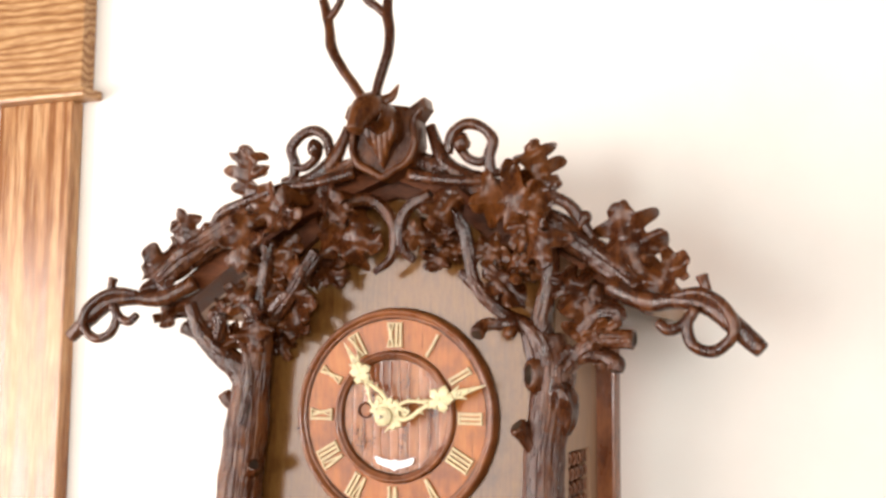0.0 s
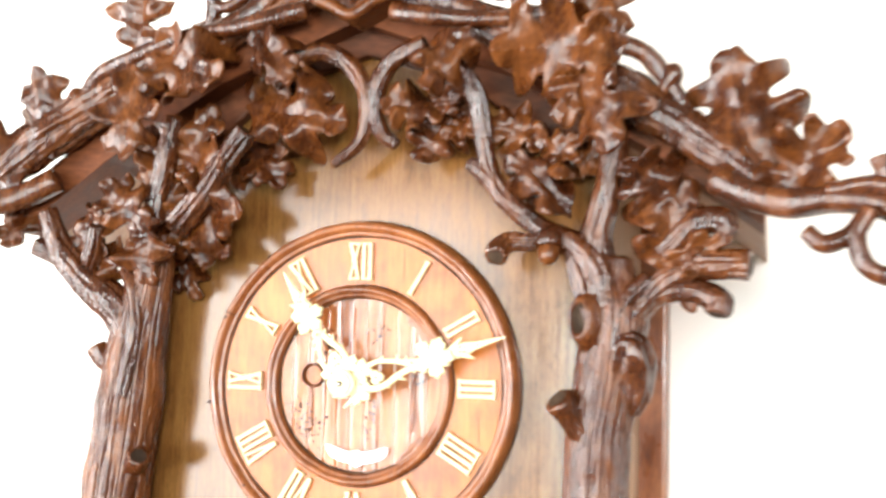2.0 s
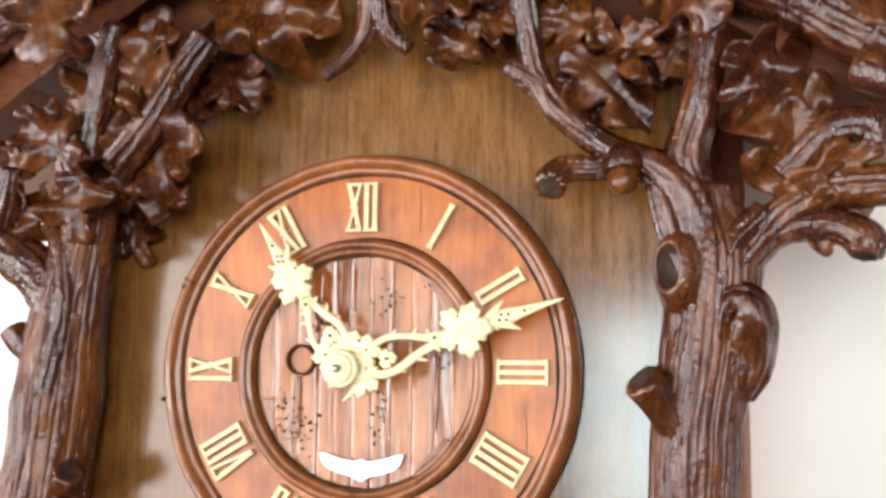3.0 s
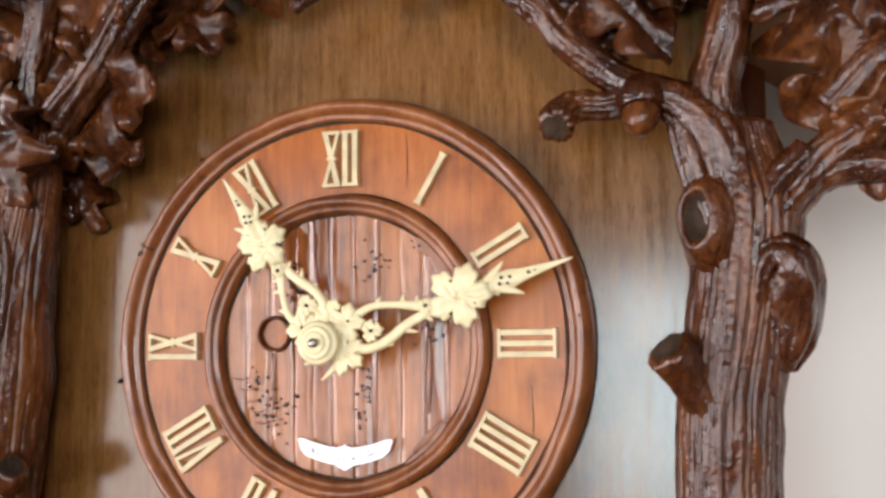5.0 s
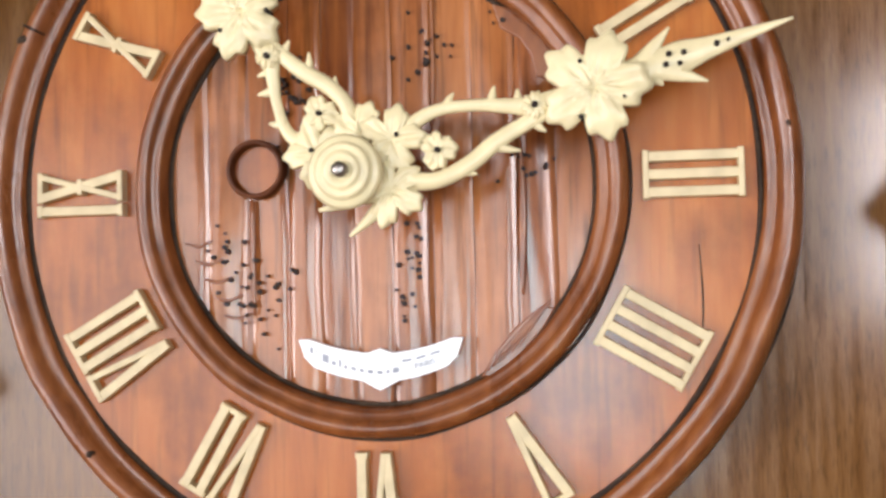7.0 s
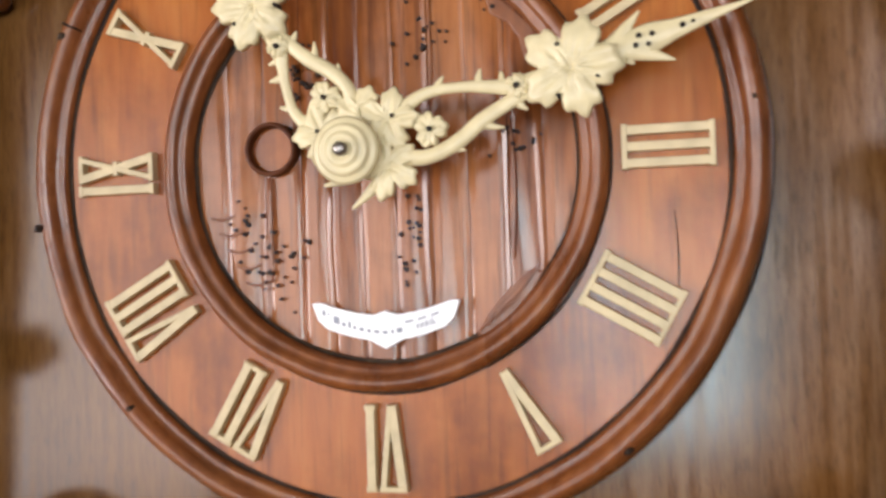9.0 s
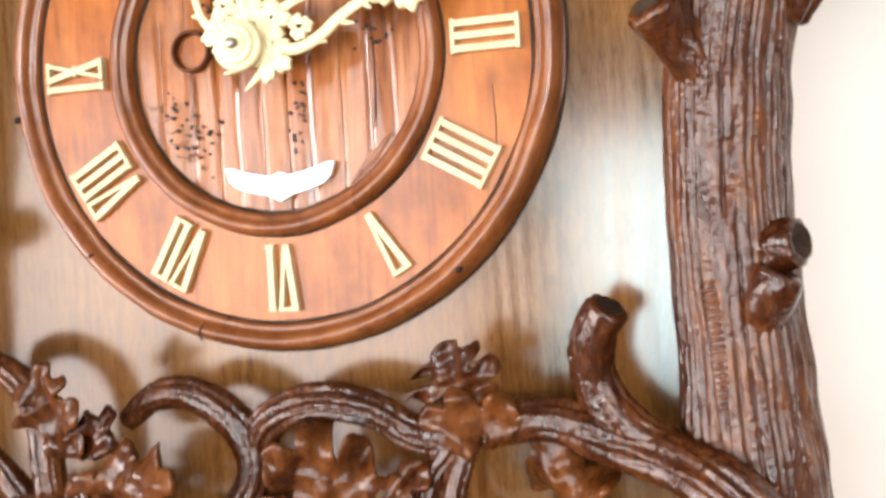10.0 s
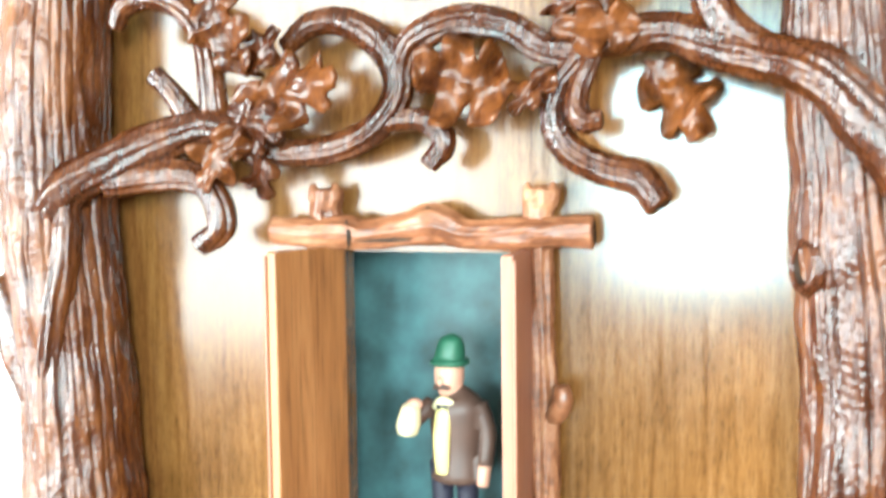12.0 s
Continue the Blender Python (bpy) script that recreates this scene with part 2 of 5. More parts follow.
# ---- building tools ----
def part(name, bm, mats, parent=None, label="", smooth=True):
    """Links a bmesh as one mesh object, under a thing or a part."""
    bmesh.ops.recalc_face_normals(bm, faces=bm.faces[:])
    me = bpy.data.meshes.new(name)
    bm.to_mesh(me)
    bm.free()
    for mt in mats if isinstance(mats, (list, tuple)) else [mats]:
        me.materials.append(mt)
    for f in me.polygons:
        f.use_smooth = smooth
    ob = new(name, me)
    if parent:
        bpy.context.view_layer.update()
        ob.parent = parent
        ob.matrix_parent_inverse = parent.matrix_world.inverted()
    if label:
        tagged(ob, label)
    return ob


def box(bm, x0, x1, y0, y1, z0, z1, bevel=0.0, mat=0):
    b = bmesh.new()
    bmesh.ops.create_cube(b, size=1)
    for v in b.verts:
        v.co = Vector(((x0 + x1) / 2 + v.co.x * (x1 - x0), (y0 + y1) / 2 + v.co.y * (y1 - y0), (z0 + z1) / 2 + v.co.z * (z1 - z0)))
    if bevel:
        bmesh.ops.bevel(b, geom=b.edges[:], offset=bevel, segments=2, affect="EDGES", profile=0.6)
    for f in b.faces:
        f.material_index = mat
    merge(bm, b)


def merge(bm, b, m=None):
    me = bpy.data.meshes.new("tmp")
    if m is not None:
        bmesh.ops.transform(b, matrix=m, verts=b.verts[:])
    b.to_mesh(me)
    b.free()
    bm.from_mesh(me)
    bpy.data.meshes.remove(me)


def spline(pts, steps=8):
    """Catmull-Rom through rows of numbers."""
    p = np.array(pts, float)
    p = np.vstack([2 * p[0] - p[1], p, 2 * p[-1] - p[-2]])
    out = []
    for i in range(1, len(p) - 2):
        a, b, c, d = p[i - 1:i + 3]
        for k in range(steps):
            t = k / steps
            out.append(0.5 * (2 * b + (c - a) * t + (2 * a - 5 * b + 4 * c - d) * t**2 + (3 * b - a - 3 * c + d) * t**3))
    out.append(p[-2])
    return np.array(out)


def tube(bm, pts, around=14, steps=7, bark=0.10, knots=0.10, flat=1.0, seed=0.0, cap_mat=0, fold=7.0, cuts=0, deep=0.09, ribs=0.0, hollow=0.10, narrow=1.35, wander=0.30, pitch=820):
    """A carved branch through rows of x, y, z, radius: grooved lengthwise, uneven, with cut ends."""
    rows = spline(pts, steps)
    way = np.gradient(rows[:, :3], axis=0)
    way /= np.linalg.norm(way, axis=1)[:, None] + 1e-9
    up = Vector((0, -1, 0.02))
    rings, run = [], 0.0
    rg = random.Random(round(seed * 977) + 3)
    lines = [(2 * math.pi * (k + rg.uniform(-0.3, 0.3)) / max(cuts, 1), rg.uniform(0, 50), rg.uniform(0.5, 1.2)) for k in range(cuts)]
    for i, (x, y, z, r) in enumerate(rows):
        if i:
            run += float(np.linalg.norm(rows[i, :3] - rows[i - 1, :3]))
        w = Vector(way[i])
        side = w.cross(up)
        if side.length < 1e-3:
            side = w.cross(Vector((1, 0, 0)))
        side.normalize()
        up2 = side.cross(w).normalized()
        up = up2
        ring = []
        live_lines = [(a0 + wander * noise.noise(Vector((off, run * 14, 0.5))), wt * min(1.0, max(0.0, 0.75 + 1.6 * noise.noise(Vector((off + 9, run * 28, 2.5)))))) for a0, off, wt in lines]
        for k in range(around):
            a = 2 * math.pi * k / around
            g = noise.noise(Vector((math.cos(a) * fold * 0.35 + seed, math.sin(a) * fold * 0.35, run * 14 + seed)))
            h = noise.noise(Vector((math.cos(a) * fold + seed, math.sin(a) * fold - seed, run * 40)))
            lump = noise.noise(Vector((seed * 3.1, run * 45, math.cos(a) * 0.8)))
            groove = 0.0
            for at, wt in live_lines:
                da = (a - at + math.pi) % (2 * math.pi) - math.pi
                groove = max(groove, wt * math.exp(-((da * cuts / narrow) ** 2)))
            if ribs:
                gate = max(0.0, noise.noise(Vector((math.cos(a) * 1.4 + seed, math.sin(a) * 1.4, run * 9 + 4))))
                groove += ribs * gate * math.sin(run * pitch + 3.5 * math.sin(a * 2 + seed) + 16 * g + 7 * lump)
            rr = r * (1 - deep * groove + bark * (1 - 2.6 * abs(h)) * 0.7 + bark * g * 0.7 + knots * lump)
            ring.append(bm.verts.new(Vector((x, y, z)) + side * (rr * math.cos(a)) + up2 * (rr * flat * math.sin(a))))
        rings.append(ring)
    for a, b in zip(rings, rings[1:]):
        for k in range(around):
            bm.faces.new((a[k], a[(k + 1) % around], b[(k + 1) % around], b[k]))
    for ring, w, r in ((rings[0], -Vector(way[0]), rows[0, 3]), (rings[-1], Vector(way[-1]), rows[-1, 3])):
        c = sum((v.co for v in ring), Vector()) / around
        inner = [bm.verts.new(c + (v.co - c) * 0.72 + w * r * 0.16) for v in ring]
        tip = bm.verts.new(c - w * r * (hollow if cap_mat else -0.2))
        for k in range(around):
            bm.faces.new((ring[k], ring[(k + 1) % around], inner[(k + 1) % around], inner[k]))
            f = bm.faces.new((inner[k], inner[(k + 1) % around], tip))
            f.material_index = cap_mat


def branch(name, parent, pts, mat=None, label="", **kw):
    bm = bmesh.new()
    tube(bm, pts, **kw)
    return part(name, bm, [mat or M_BARK, M_CUT_SHADE], parent, label)


# half the outline of an oak leaf: along the midrib, then half width
OAK_3 = [(0.0, 0.05), (0.06, 0.14), (0.13, 0.46), (0.24, 0.56), (0.32, 0.48), (0.335, 0.34), (0.38, 0.42), (0.43, 0.82), (0.55, 1.0), (0.65, 0.82), (0.645, 0.54), (0.645, 0.42), (0.70, 0.46), (0.77, 0.72), (0.87, 0.70), (0.89, 0.42), (0.90, 0.31), (0.98, 0.27), (1.03, 0.14), (1.04, 0.0)]
OAK_2 = [(0.0, 0.06), (0.08, 0.18), (0.17, 0.66), (0.33, 0.80), (0.42, 0.64), (0.43, 0.44), (0.48, 0.48), (0.55, 0.84), (0.71, 0.98), (0.80, 0.72), (0.78, 0.40), (0.84, 0.36), (0.97, 0.40), (1.04, 0.20), (1.05, 0.0)]


def oak_leaf(bm, base, tip, width, tilt=0.0, lobes=3, cup=0.4, curl=0.15, thick=0.0030, seed=0.0, rows=7, steps=5):
    """One carved oak leaf from base to tip (x, y, z): rounded forward lobes, a sunk midrib, the lobes dished and bent at random."""
    b, t = Vector(base), Vector(tip)
    a = t - b
    size = a.length * 1.10
    a.normalize()
    n = (Vector((0, -1, 0)) - a * Vector((0, -1, 0)).dot(a)).normalized()
    n = Matrix.Rotation(tilt, 3, a) @ n
    s = a.cross(n)
    r = random.Random(round(seed * 1000))
    skew, bend, wave, vee = r.uniform(-0.25, 0.25), r.choice((1, 1, 1, -0.8)), r.uniform(0, 90), r.uniform(-0.35, 0.25)

    def height(x, y):
        u, d = x / size, abs(y) / (0.5 * width)
        lift = noise.noise(Vector((u * 3.4 + wave, y / width * 3.0, wave)))
        h = width * cup * lift * min(1.2, d) ** 1.1 * 0.95
        h += width * 0.055 * noise.noise(Vector((u * 6.5 - wave, y / width * 6.5, 3.7)))
        h += vee * width * 0.5 * d - bend * curl * size * (u - 0.35) ** 2
        return h - 0.0015 * math.exp(-((y / (0.055 * width)) ** 2)) * (1.1 - u)

    top, low = [], []
    for sgn in (-1, 1):
        ctrl = [(x + r.uniform(-0.018, 0.018), max(0.0, y * r.uniform(0.88, 1.10))) if 0 < i < 19 else (x, y) for i, (x, y) in enumerate(OAK_3 if lobes == 3 else OAK_2)]
        ctrl[0], ctrl[-1] = (0.0, ctrl[0][1]), (1.04, 0.0)
        line = spline(ctrl, steps)
        run = np.concatenate([[0], np.cumsum(np.hypot(np.diff(line[:, 0]), np.diff(line[:, 1]) * 0.4))])
        run /= run[-1]
        for (x, y), f in zip(line, run):
            row_t, row_l = [], []
            for q in range(rows + 1):
                v = q / rows
                px = size * ((0.0 + 1.0 * f) * (1 - v) + x * v)
                py = sgn * 0.5 * width * max(y, 0.0) * v
                bow = py + skew * width * (px / size - 0.5) ** 2
                h = height(px, py)
                edge = thick * (0.5 if q == rows else 0.12 if q == rows - 1 else 0.0)
                row_t.append(bm.verts.new(b + a * px + s * bow + n * (h - edge)))
                row_l.append(bm.verts.new(b + a * px + s * bow + n * (h - thick * (0.85 if q == rows else 1.2))))
            if len(top) and top[-1][0] == sgn:
                for rows_now, last in ((row_t, top[-1][1]), (row_l, low[-1][1])):
                    for q in range(rows):
                        bm.faces.new((last[q], last[q + 1], rows_now[q + 1], rows_now[q]))
                bm.faces.new((top[-1][1][rows], low[-1][1][rows], row_l[rows], row_t[rows]))
            top.append((sgn, row_t))
            low.append((sgn, row_l))
    bmesh.ops.remove_doubles(bm, verts=bm.verts[:], dist=0.00002)


def leaf(parent, base, tip, width, label="", **kw):
    bm = bmesh.new()
    oak_leaf(bm, base, tip, width, **kw)
    return part("oak_leaf", bm, M_LEAF, parent, label)


def lathe(bm, profile, around=96, centre=(0, 0), mat=0):
    """Turns rows of (radius, y) round the y axis through centre (x, z)."""
    rings = []
    for r, y in profile:
        if r < 1e-6:
            rings.append([bm.verts.new((centre[0], y, centre[1]))])
        else:
            rings.append([bm.verts.new((centre[0] + r * math.sin(2 * math.pi * k / around), y, centre[1] + r * math.cos(2 * math.pi * k / around))) for k in range(around)])
    for a, b in zip(rings, rings[1:]):
        for k in range(around):
            k2 = (k + 1) % around
            if len(a) == 1 and len(b) == 1:
                continue
            vs = (a[0], b[k], b[k2]) if len(a) == 1 else (a[k], a[k2], b[0]) if len(b) == 1 else (a[k], a[k2], b[k2], b[k])
            f = bm.faces.new(vs)
            f.material_index = mat


def prism(bm, outline, y0, y1, bevel=0.0, mat=0):
    """Outline in (x, z), from y0 (front) back to y1."""
    b = bmesh.new()
    front = b.faces.new([b.verts.new((x, y0, z)) for x, z in outline])
    side = bmesh.ops.extrude_face_region(b, geom=[front])
    for v in side["geom"]:
        if isinstance(v, bmesh.types.BMVert):
            v.co.y = y1
    if bevel:
        b.edges.ensure_lookup_table()
        es = [e for e in b.edges if all(abs(v.co.y - y0) < 1e-7 for v in e.verts)]
        bmesh.ops.bevel(b, geom=es, offset=bevel, segments=2, affect="EDGES", profile=0.6)
    bmesh.ops.recalc_face_normals(b, faces=b.faces[:])
    for f in b.faces:
        f.material_index = mat
    merge(bm, b)


def united(pieces, crossing=False):
    """One closed bmesh out of overlapping closed ones."""
    obs = []
    for b in pieces:
        bmesh.ops.recalc_face_normals(b, faces=b.faces[:])
        me = bpy.data.meshes.new("piece")
        b.to_mesh(me)
        b.free()
        obs.append(new("piece", me))
    for o in obs[1:]:
        m = obs[0].modifiers.new("join", "BOOLEAN")
        m.use_self = crossing
        m.operation, m.solver, m.object = "UNION", "EXACT", o
    bpy.context.view_layer.update()
    me = bpy.data.meshes.new_from_object(obs[0].evaluated_get(bpy.context.evaluated_depsgraph_get()))
    out = bmesh.new()
    out.from_mesh(me)
    bpy.data.meshes.remove(me)
    for o in obs:
        d = o.data
        bpy.data.objects.remove(o)
        bpy.data.meshes.remove(d)
    return out


# ---- the room ----
WALL_Y = 0.214
X0, X1, Z0, Z1 = -2.9, 2.4, -1.62, 1.0


def structure(name, boxes, mat, label):
    bm = bmesh.new()
    for b in boxes:
        box(bm, *b)
    return tagged(part(name, bm, mat, smooth=False), label, kind="structure")


structure("wall_north", [(X0, X1, WALL_Y, WALL_Y + 0.12, Z0, Z1)], M_WALL, "smooth cream painted plaster wall behind the clock")
wy0, wy1, wz0, wz1 = WEST_WINDOW
structure("wall_west", [(X0 - 0.12, X0, REAR_Y, wy0, Z0, Z1), (X0 - 0.12, X0, wy1, WALL_Y, Z0, Z1), (X0 - 0.12, X0, wy0, wy1, Z0, wz0), (X0 - 0.12, X0, wy0, wy1, wz1, Z1)], M_ROOM, "unseen plaster side wall, kept dark to cut bounced light")
structure("wall_east", [(X1, X1 + 0.12, REAR_Y, WALL_Y, Z0, Z1)], M_ROOM, "unseen plaster side wall, kept dark to cut bounced light")
south, edge = [], X0
for x0, x1, z0, z1 in (SIDE_WINDOW, SMALL_WINDOW, EAST_FILL):
    south += [(edge, x0, REAR_Y - 0.12, REAR_Y, Z0, Z1), (x0, x1, REAR_Y - 0.12, REAR_Y, Z0, z0), (x0, x1, REAR_Y - 0.12, REAR_Y, z1, Z1)]
    edge = x1
structure("wall_south", south + [(edge, X1, REAR_Y - 0.12, REAR_Y, Z0, Z1)], M_REAR, "unseen rear wall with light openings, kept dark brown against bounced light")
structure("ceiling", [(X0 - 0.12, X1 + 0.12, REAR_Y - 0.12, WALL_Y + 0.12, Z1, Z1 + 0.1)], M_CEILING, "unseen flat ceiling, kept dark to cut bounced light")
structure("floor", [(X0 - 0.12, X1 + 0.12, REAR_Y - 0.12, WALL_Y + 0.12, Z0 - 0.1, Z0)], M_FLOOR, "unseen brown wooden floor boards, darkened to cut bounced light")

# door casing: upright, head board and the bead between them
trim = tagged(new("trim"), "golden grained oak door casing with head board", "door casing", kind="structure")
trim.location = (-0.67, 0.2, Z0)
bm = bmesh.new()
box(bm, -0.735, -0.600, 0.190, WALL_Y, Z0, 0.424, 0.003)
part("upright", bm, M_OAK, trim, smooth=False)
bm = bmesh.new()
box(bm, -0.80, -0.583, 0.186, WALL_Y, 0.437, 0.60, 0.003)
part("head_board", bm, M_OAK_H, trim, smooth=False)
bm = bmesh.new()
box(bm, -0.82, -0.566, 0.172, WALL_Y, 0.424, 0.438, 0.005)
part("bead", bm, M_OAK_H, trim, smooth=False)

# ---- the clock ----
clock = tagged(new("wall_clock"), "large carved dark wooden wall clock with oak leaves and bone numerals", "clock")
clock.location = (0, 0.1, -0.42)

# case: front panel with the doorway, sides, back board
DOOR = (-0.043, 0.046, -0.365, -0.222)
ROOF = [(-0.262, 0.128), (-0.19, 0.180), (-0.10, 0.232), (0.0, 0.270), (0.10, 0.232), (0.19, 0.180), (0.262, 0.128)]


def roof_z(x):
    return float(np.interp(x, [p[0] for p in ROOF], [p[1] for p in ROOF]))


bm = bmesh.new()
W = 0.165
box(bm, -W, DOOR[0], 0, 0.012, -0.42, DOOR[3])
box(bm, DOOR[1], W, 0, 0.012, -0.42, DOOR[3])
box(bm, DOOR[0], DOOR[1], 0, 0.012, -0.42, DOOR[2])
prism(bm, [(-W, DOOR[3]), (W, DOOR[3]), (W, roof_z(W)), (0.1, roof_z(0.1)), (0, roof_z(0)), (-0.1, roof_z(0.1)), (-W, roof_z(W))], 0, 0.012)
part("front_panel", bm, M_PANEL, clock, "walnut veneered front panel", smooth=False)
for sx in (-1, 1):
    bm = bmesh.new()
    # side board with an ogee fretwork opening
    y0, y1 = 0.012, WALL_Y - 0.02
    xa, xb = sorted((sx * W, sx * (W - 0.012)))
    box(bm, xa, xb, y0, 0.06, -0.42, roof_z(W))
    box(bm, xa, xb, 0.15, y1, -0.42, roof_z(W))
    box(bm, xa, xb, 0.06, 0.15, -0.42, -0.13)
    box(bm, xa, xb, 0.06, 0.15, -0.035, roof_z(W))
    side = part("side_panel", bm, M_SIDE, clock, "faded brown side board", smooth=False)
    bm = bmesh.new()
    xm = sx * (W - 0.004)
    for i in range(6):
        for j in range(5):
            zc, yc = -0.122 + 0.0155 * i, 0.068 + 0.0185 * j
            lathe_ring = [(0.0048, 0.0), (0.0062, 0.0015), (0.0075, 0.0), (0.0062, -0.0015), (0.0048, 0.0)]
            b = bmesh.new()
            lathe(b, lathe_ring, 12)
            merge(bm, b, Matrix.Translation((xm, yc + (0.009 if i % 2 else 0), zc)) @ Matrix.Rotation(radians(90), 4, "Z"))
    part("fret_grille", bm, M_RED, side, "carved fretwork grille")
    bm = bmesh.new()
    xa, xb = sorted((sx * (W - 0.01), sx * 0.186))
    box(bm, xa, xb, WALL_Y - 0.030, WALL_Y, -0.42, roof_z(W) - 0.02, 0.003)
    part("back_strip", bm, M_RED, clock, "red-brown back strip", smooth=False)
bm = bmesh.new()
box(bm, -W + 0.013, W - 0.013, WALL_Y - 0.018, WALL_Y - 0.002, -0.42, roof_z(W) - 0.02)
part("back_board", bm, M_ROOF, clock, smooth=False)
bm = bmesh.new()
box(bm, -W - 0.004, W + 0.004, 0.002, WALL_Y - 0.002, -0.436, -0.4205, 0.003)
part("base_board", bm, M_ROOF, clock, smooth=False)

# dark board added behind the carving, to darken the gap under the ridge
bm = bmesh.new()
gable = [(x, roof_z(x) - 0.010) for x in (-W, -0.1, 0.0, 0.1, W)] + [(W, 0.135), (0.125, 0.160), (0.07, 0.205), (0.0, 0.226), (-0.07, 0.205), (-0.125, 0.160), (-W, 0.135)]
prism(bm, gable, -0.010, -0.001, 0.002)
part("gable_board", bm, M_ROOF, clock, "dark board added to darken the gap under the ridge", smooth=False)

# roof: two sloping boards, pale tan at the rear, dark red in front
for sx in (-1, 1):
    bm = bmesh.new()
    up = [(sx * x, z + 0.004) for x, z in ROOF[3:]]
    low = [(sx * x * 1.0, z - 0.026) for x, z in reversed(ROOF[3:])]
    prism(bm, up + low, 0.0165, WALL_Y - 0.004)
    part("roof_board", bm, M_SIDE, clock, "pale brown rear part of the roof board", smooth=False)
    bm = bmesh.new()
    prism(bm, up + low, -0.030, 0.0160)
    part("fascia", bm, M_EAVE, clock, "red-brown stained front of the roof board", smooth=False)
# barge logs that follow the slope
branch("barge_log", clock, [(-0.006, -0.034, 0.266, 0.0065), (0.05, -0.036, 0.254, 0.0085), (0.115, -0.038, 0.221, 0.0130), (0.175, -0.038, 0.187, 0.0138), (0.225, -0.042, 0.154, 0.0128), (0.262, -0.05, 0.125, 0.0090)], around=64, steps=22, bark=0.20, knots=0.18, cuts=11, deep=0.26, ribs=0.45, narrow=0.9)
branch("barge_log", clock, [(0.006, -0.034, 0.266, 0.0065), (-0.05, -0.036, 0.254, 0.0085), (-0.115, -0.040, 0.228, 0.0125), (-0.175, -0.040, 0.199, 0.0135), (-0.225, -0.044, 0.170, 0.0138), (-0.262, -0.05, 0.141, 0.0105)], around=64, steps=22, bark=0.20, knots=0.18, cuts=11, deep=0.26, ribs=0.45, narrow=0.9, seed=3)

# twisted finials at the eaves
for sx, sd in ((1, 0), (-1, 5)):
    def fin(rows, **kw):
        return [(sx * x + (0.012 if sx < 0 else 0), y + (0.010 if sx < 0 else 0), z + (0.010 if sx < 0 else 0), r) for x, y, z, r in rows]
    branch("finial", clock, fin([(0.235, -0.050, 0.128, 0.009), (0.270, -0.060, 0.112, 0.0085), (0.300, -0.07, 0.112, 0.0075), (0.328, -0.078, 0.106, 0.0085), (0.350, -0.082, 0.088, 0.0088), (0.371, -0.084, 0.069, 0.0072)]), around=16, steps=9, seed=sd, label="knotted vine finial")
    branch("finial_vine", clock, fin([(0.295, -0.072, 0.116, 0.0045), (0.322, -0.08, 0.118, 0.005), (0.343, -0.09, 0.103, 0.005), (0.349, -0.092, 0.083, 0.005), (0.333, -0.09, 0.068, 0.005), (0.315, -0.088, 0.073, 0.005), (0.309, -0.086, 0.090, 0.005), (0.316, -0.086, 0.104, 0.0045)]), steps=9, seed=sd + 1)
    branch("finial_vine", clock, fin([(0.312, -0.086, 0.100, 0.004), (0.305, -0.085, 0.090, 0.0048), (0.293, -0.085, 0.086, 0.0048), (0.284, -0.084, 0.093, 0.0042)]), seed=sd + 2)
    branch("finial_stub", clock, fin([(0.326, -0.078, 0.112, 0.0055), (0.324, -0.078, 0.124, 0.0045), (0.321, -0.079, 0.133, 0.0055)]), seed=sd + 3)

# scrolls on the ridge beside the shield
for sx, sd in ((1, 2), (-1, 9)):
    dz = -0.004 if sx > 0 else 0.001
    def scr(rows):
        return [(sx * (x - (0.002 if sx > 0 else 0.006)), y, z + dz, r) for x, y, z, r in rows]
    branch("scroll", clock, scr([(0.130, -0.03, 0.246, 0.003), (0.116, -0.032, 0.248, 0.005), (0.113, -0.034, 0.262, 0.0055), (0.117, -0.035, 0.279, 0.0055), (0.105, -0.036, 0.292, 0.0055), (0.088, -0.036, 0.296, 0.0055), (0.074, -0.036, 0.286, 0.0055), (0.070, -0.036, 0.268, 0.005)]), steps=10, seed=sd)
    branch("scroll_tail", clock, scr([(0.116, -0.035, 0.262, 0.004), (0.103, -0.036, 0.257, 0.0045), (0.091, -0.036, 0.262, 0.0048), (0.086, -0.037, 0.269, 0.0058), (0.0862, -0.039, 0.274, 0.0088), (0.087, -0.040, 0.280, 0.0080), (0.089, -0.039, 0.286, 0.0026)]), seed=sd + 1)
    branch("scroll_arm", clock, scr([(0.050, -0.034, 0.297, 0.0055), (0.056, -0.036, 0.282, 0.006), (0.063, -0.038, 0.266, 0.0075), (0.076, -0.04, 0.25, 0.009), (0.10, -0.044, 0.236, 0.009)]), seed=sd + 4, around=16)
    branch("ridge_stem", clock, scr([(0.035, -0.05, 0.246, 0.0065), (0.06, -0.054, 0.240, 0.0060), (0.088, -0.054, 0.236, 0.0052), (0.12, -0.052, 0.234, 0.0050), (0.16, -0.05, 0.222, 0.006), (0.192, -0.046, 0.212, 0.006), (0.208, -0.044, 0.194, 0.0055), (0.219, -0.044, 0.176, 0.004)]), seed=sd + 6)
    branch("ridge_bud", clock, scr([(0.206, -0.044, 0.186, 0.004), (0.212, -0.045, 0.196, 0.0065), (0.212, -0.045, 0.202, 0.004)]), seed=sd + 8)

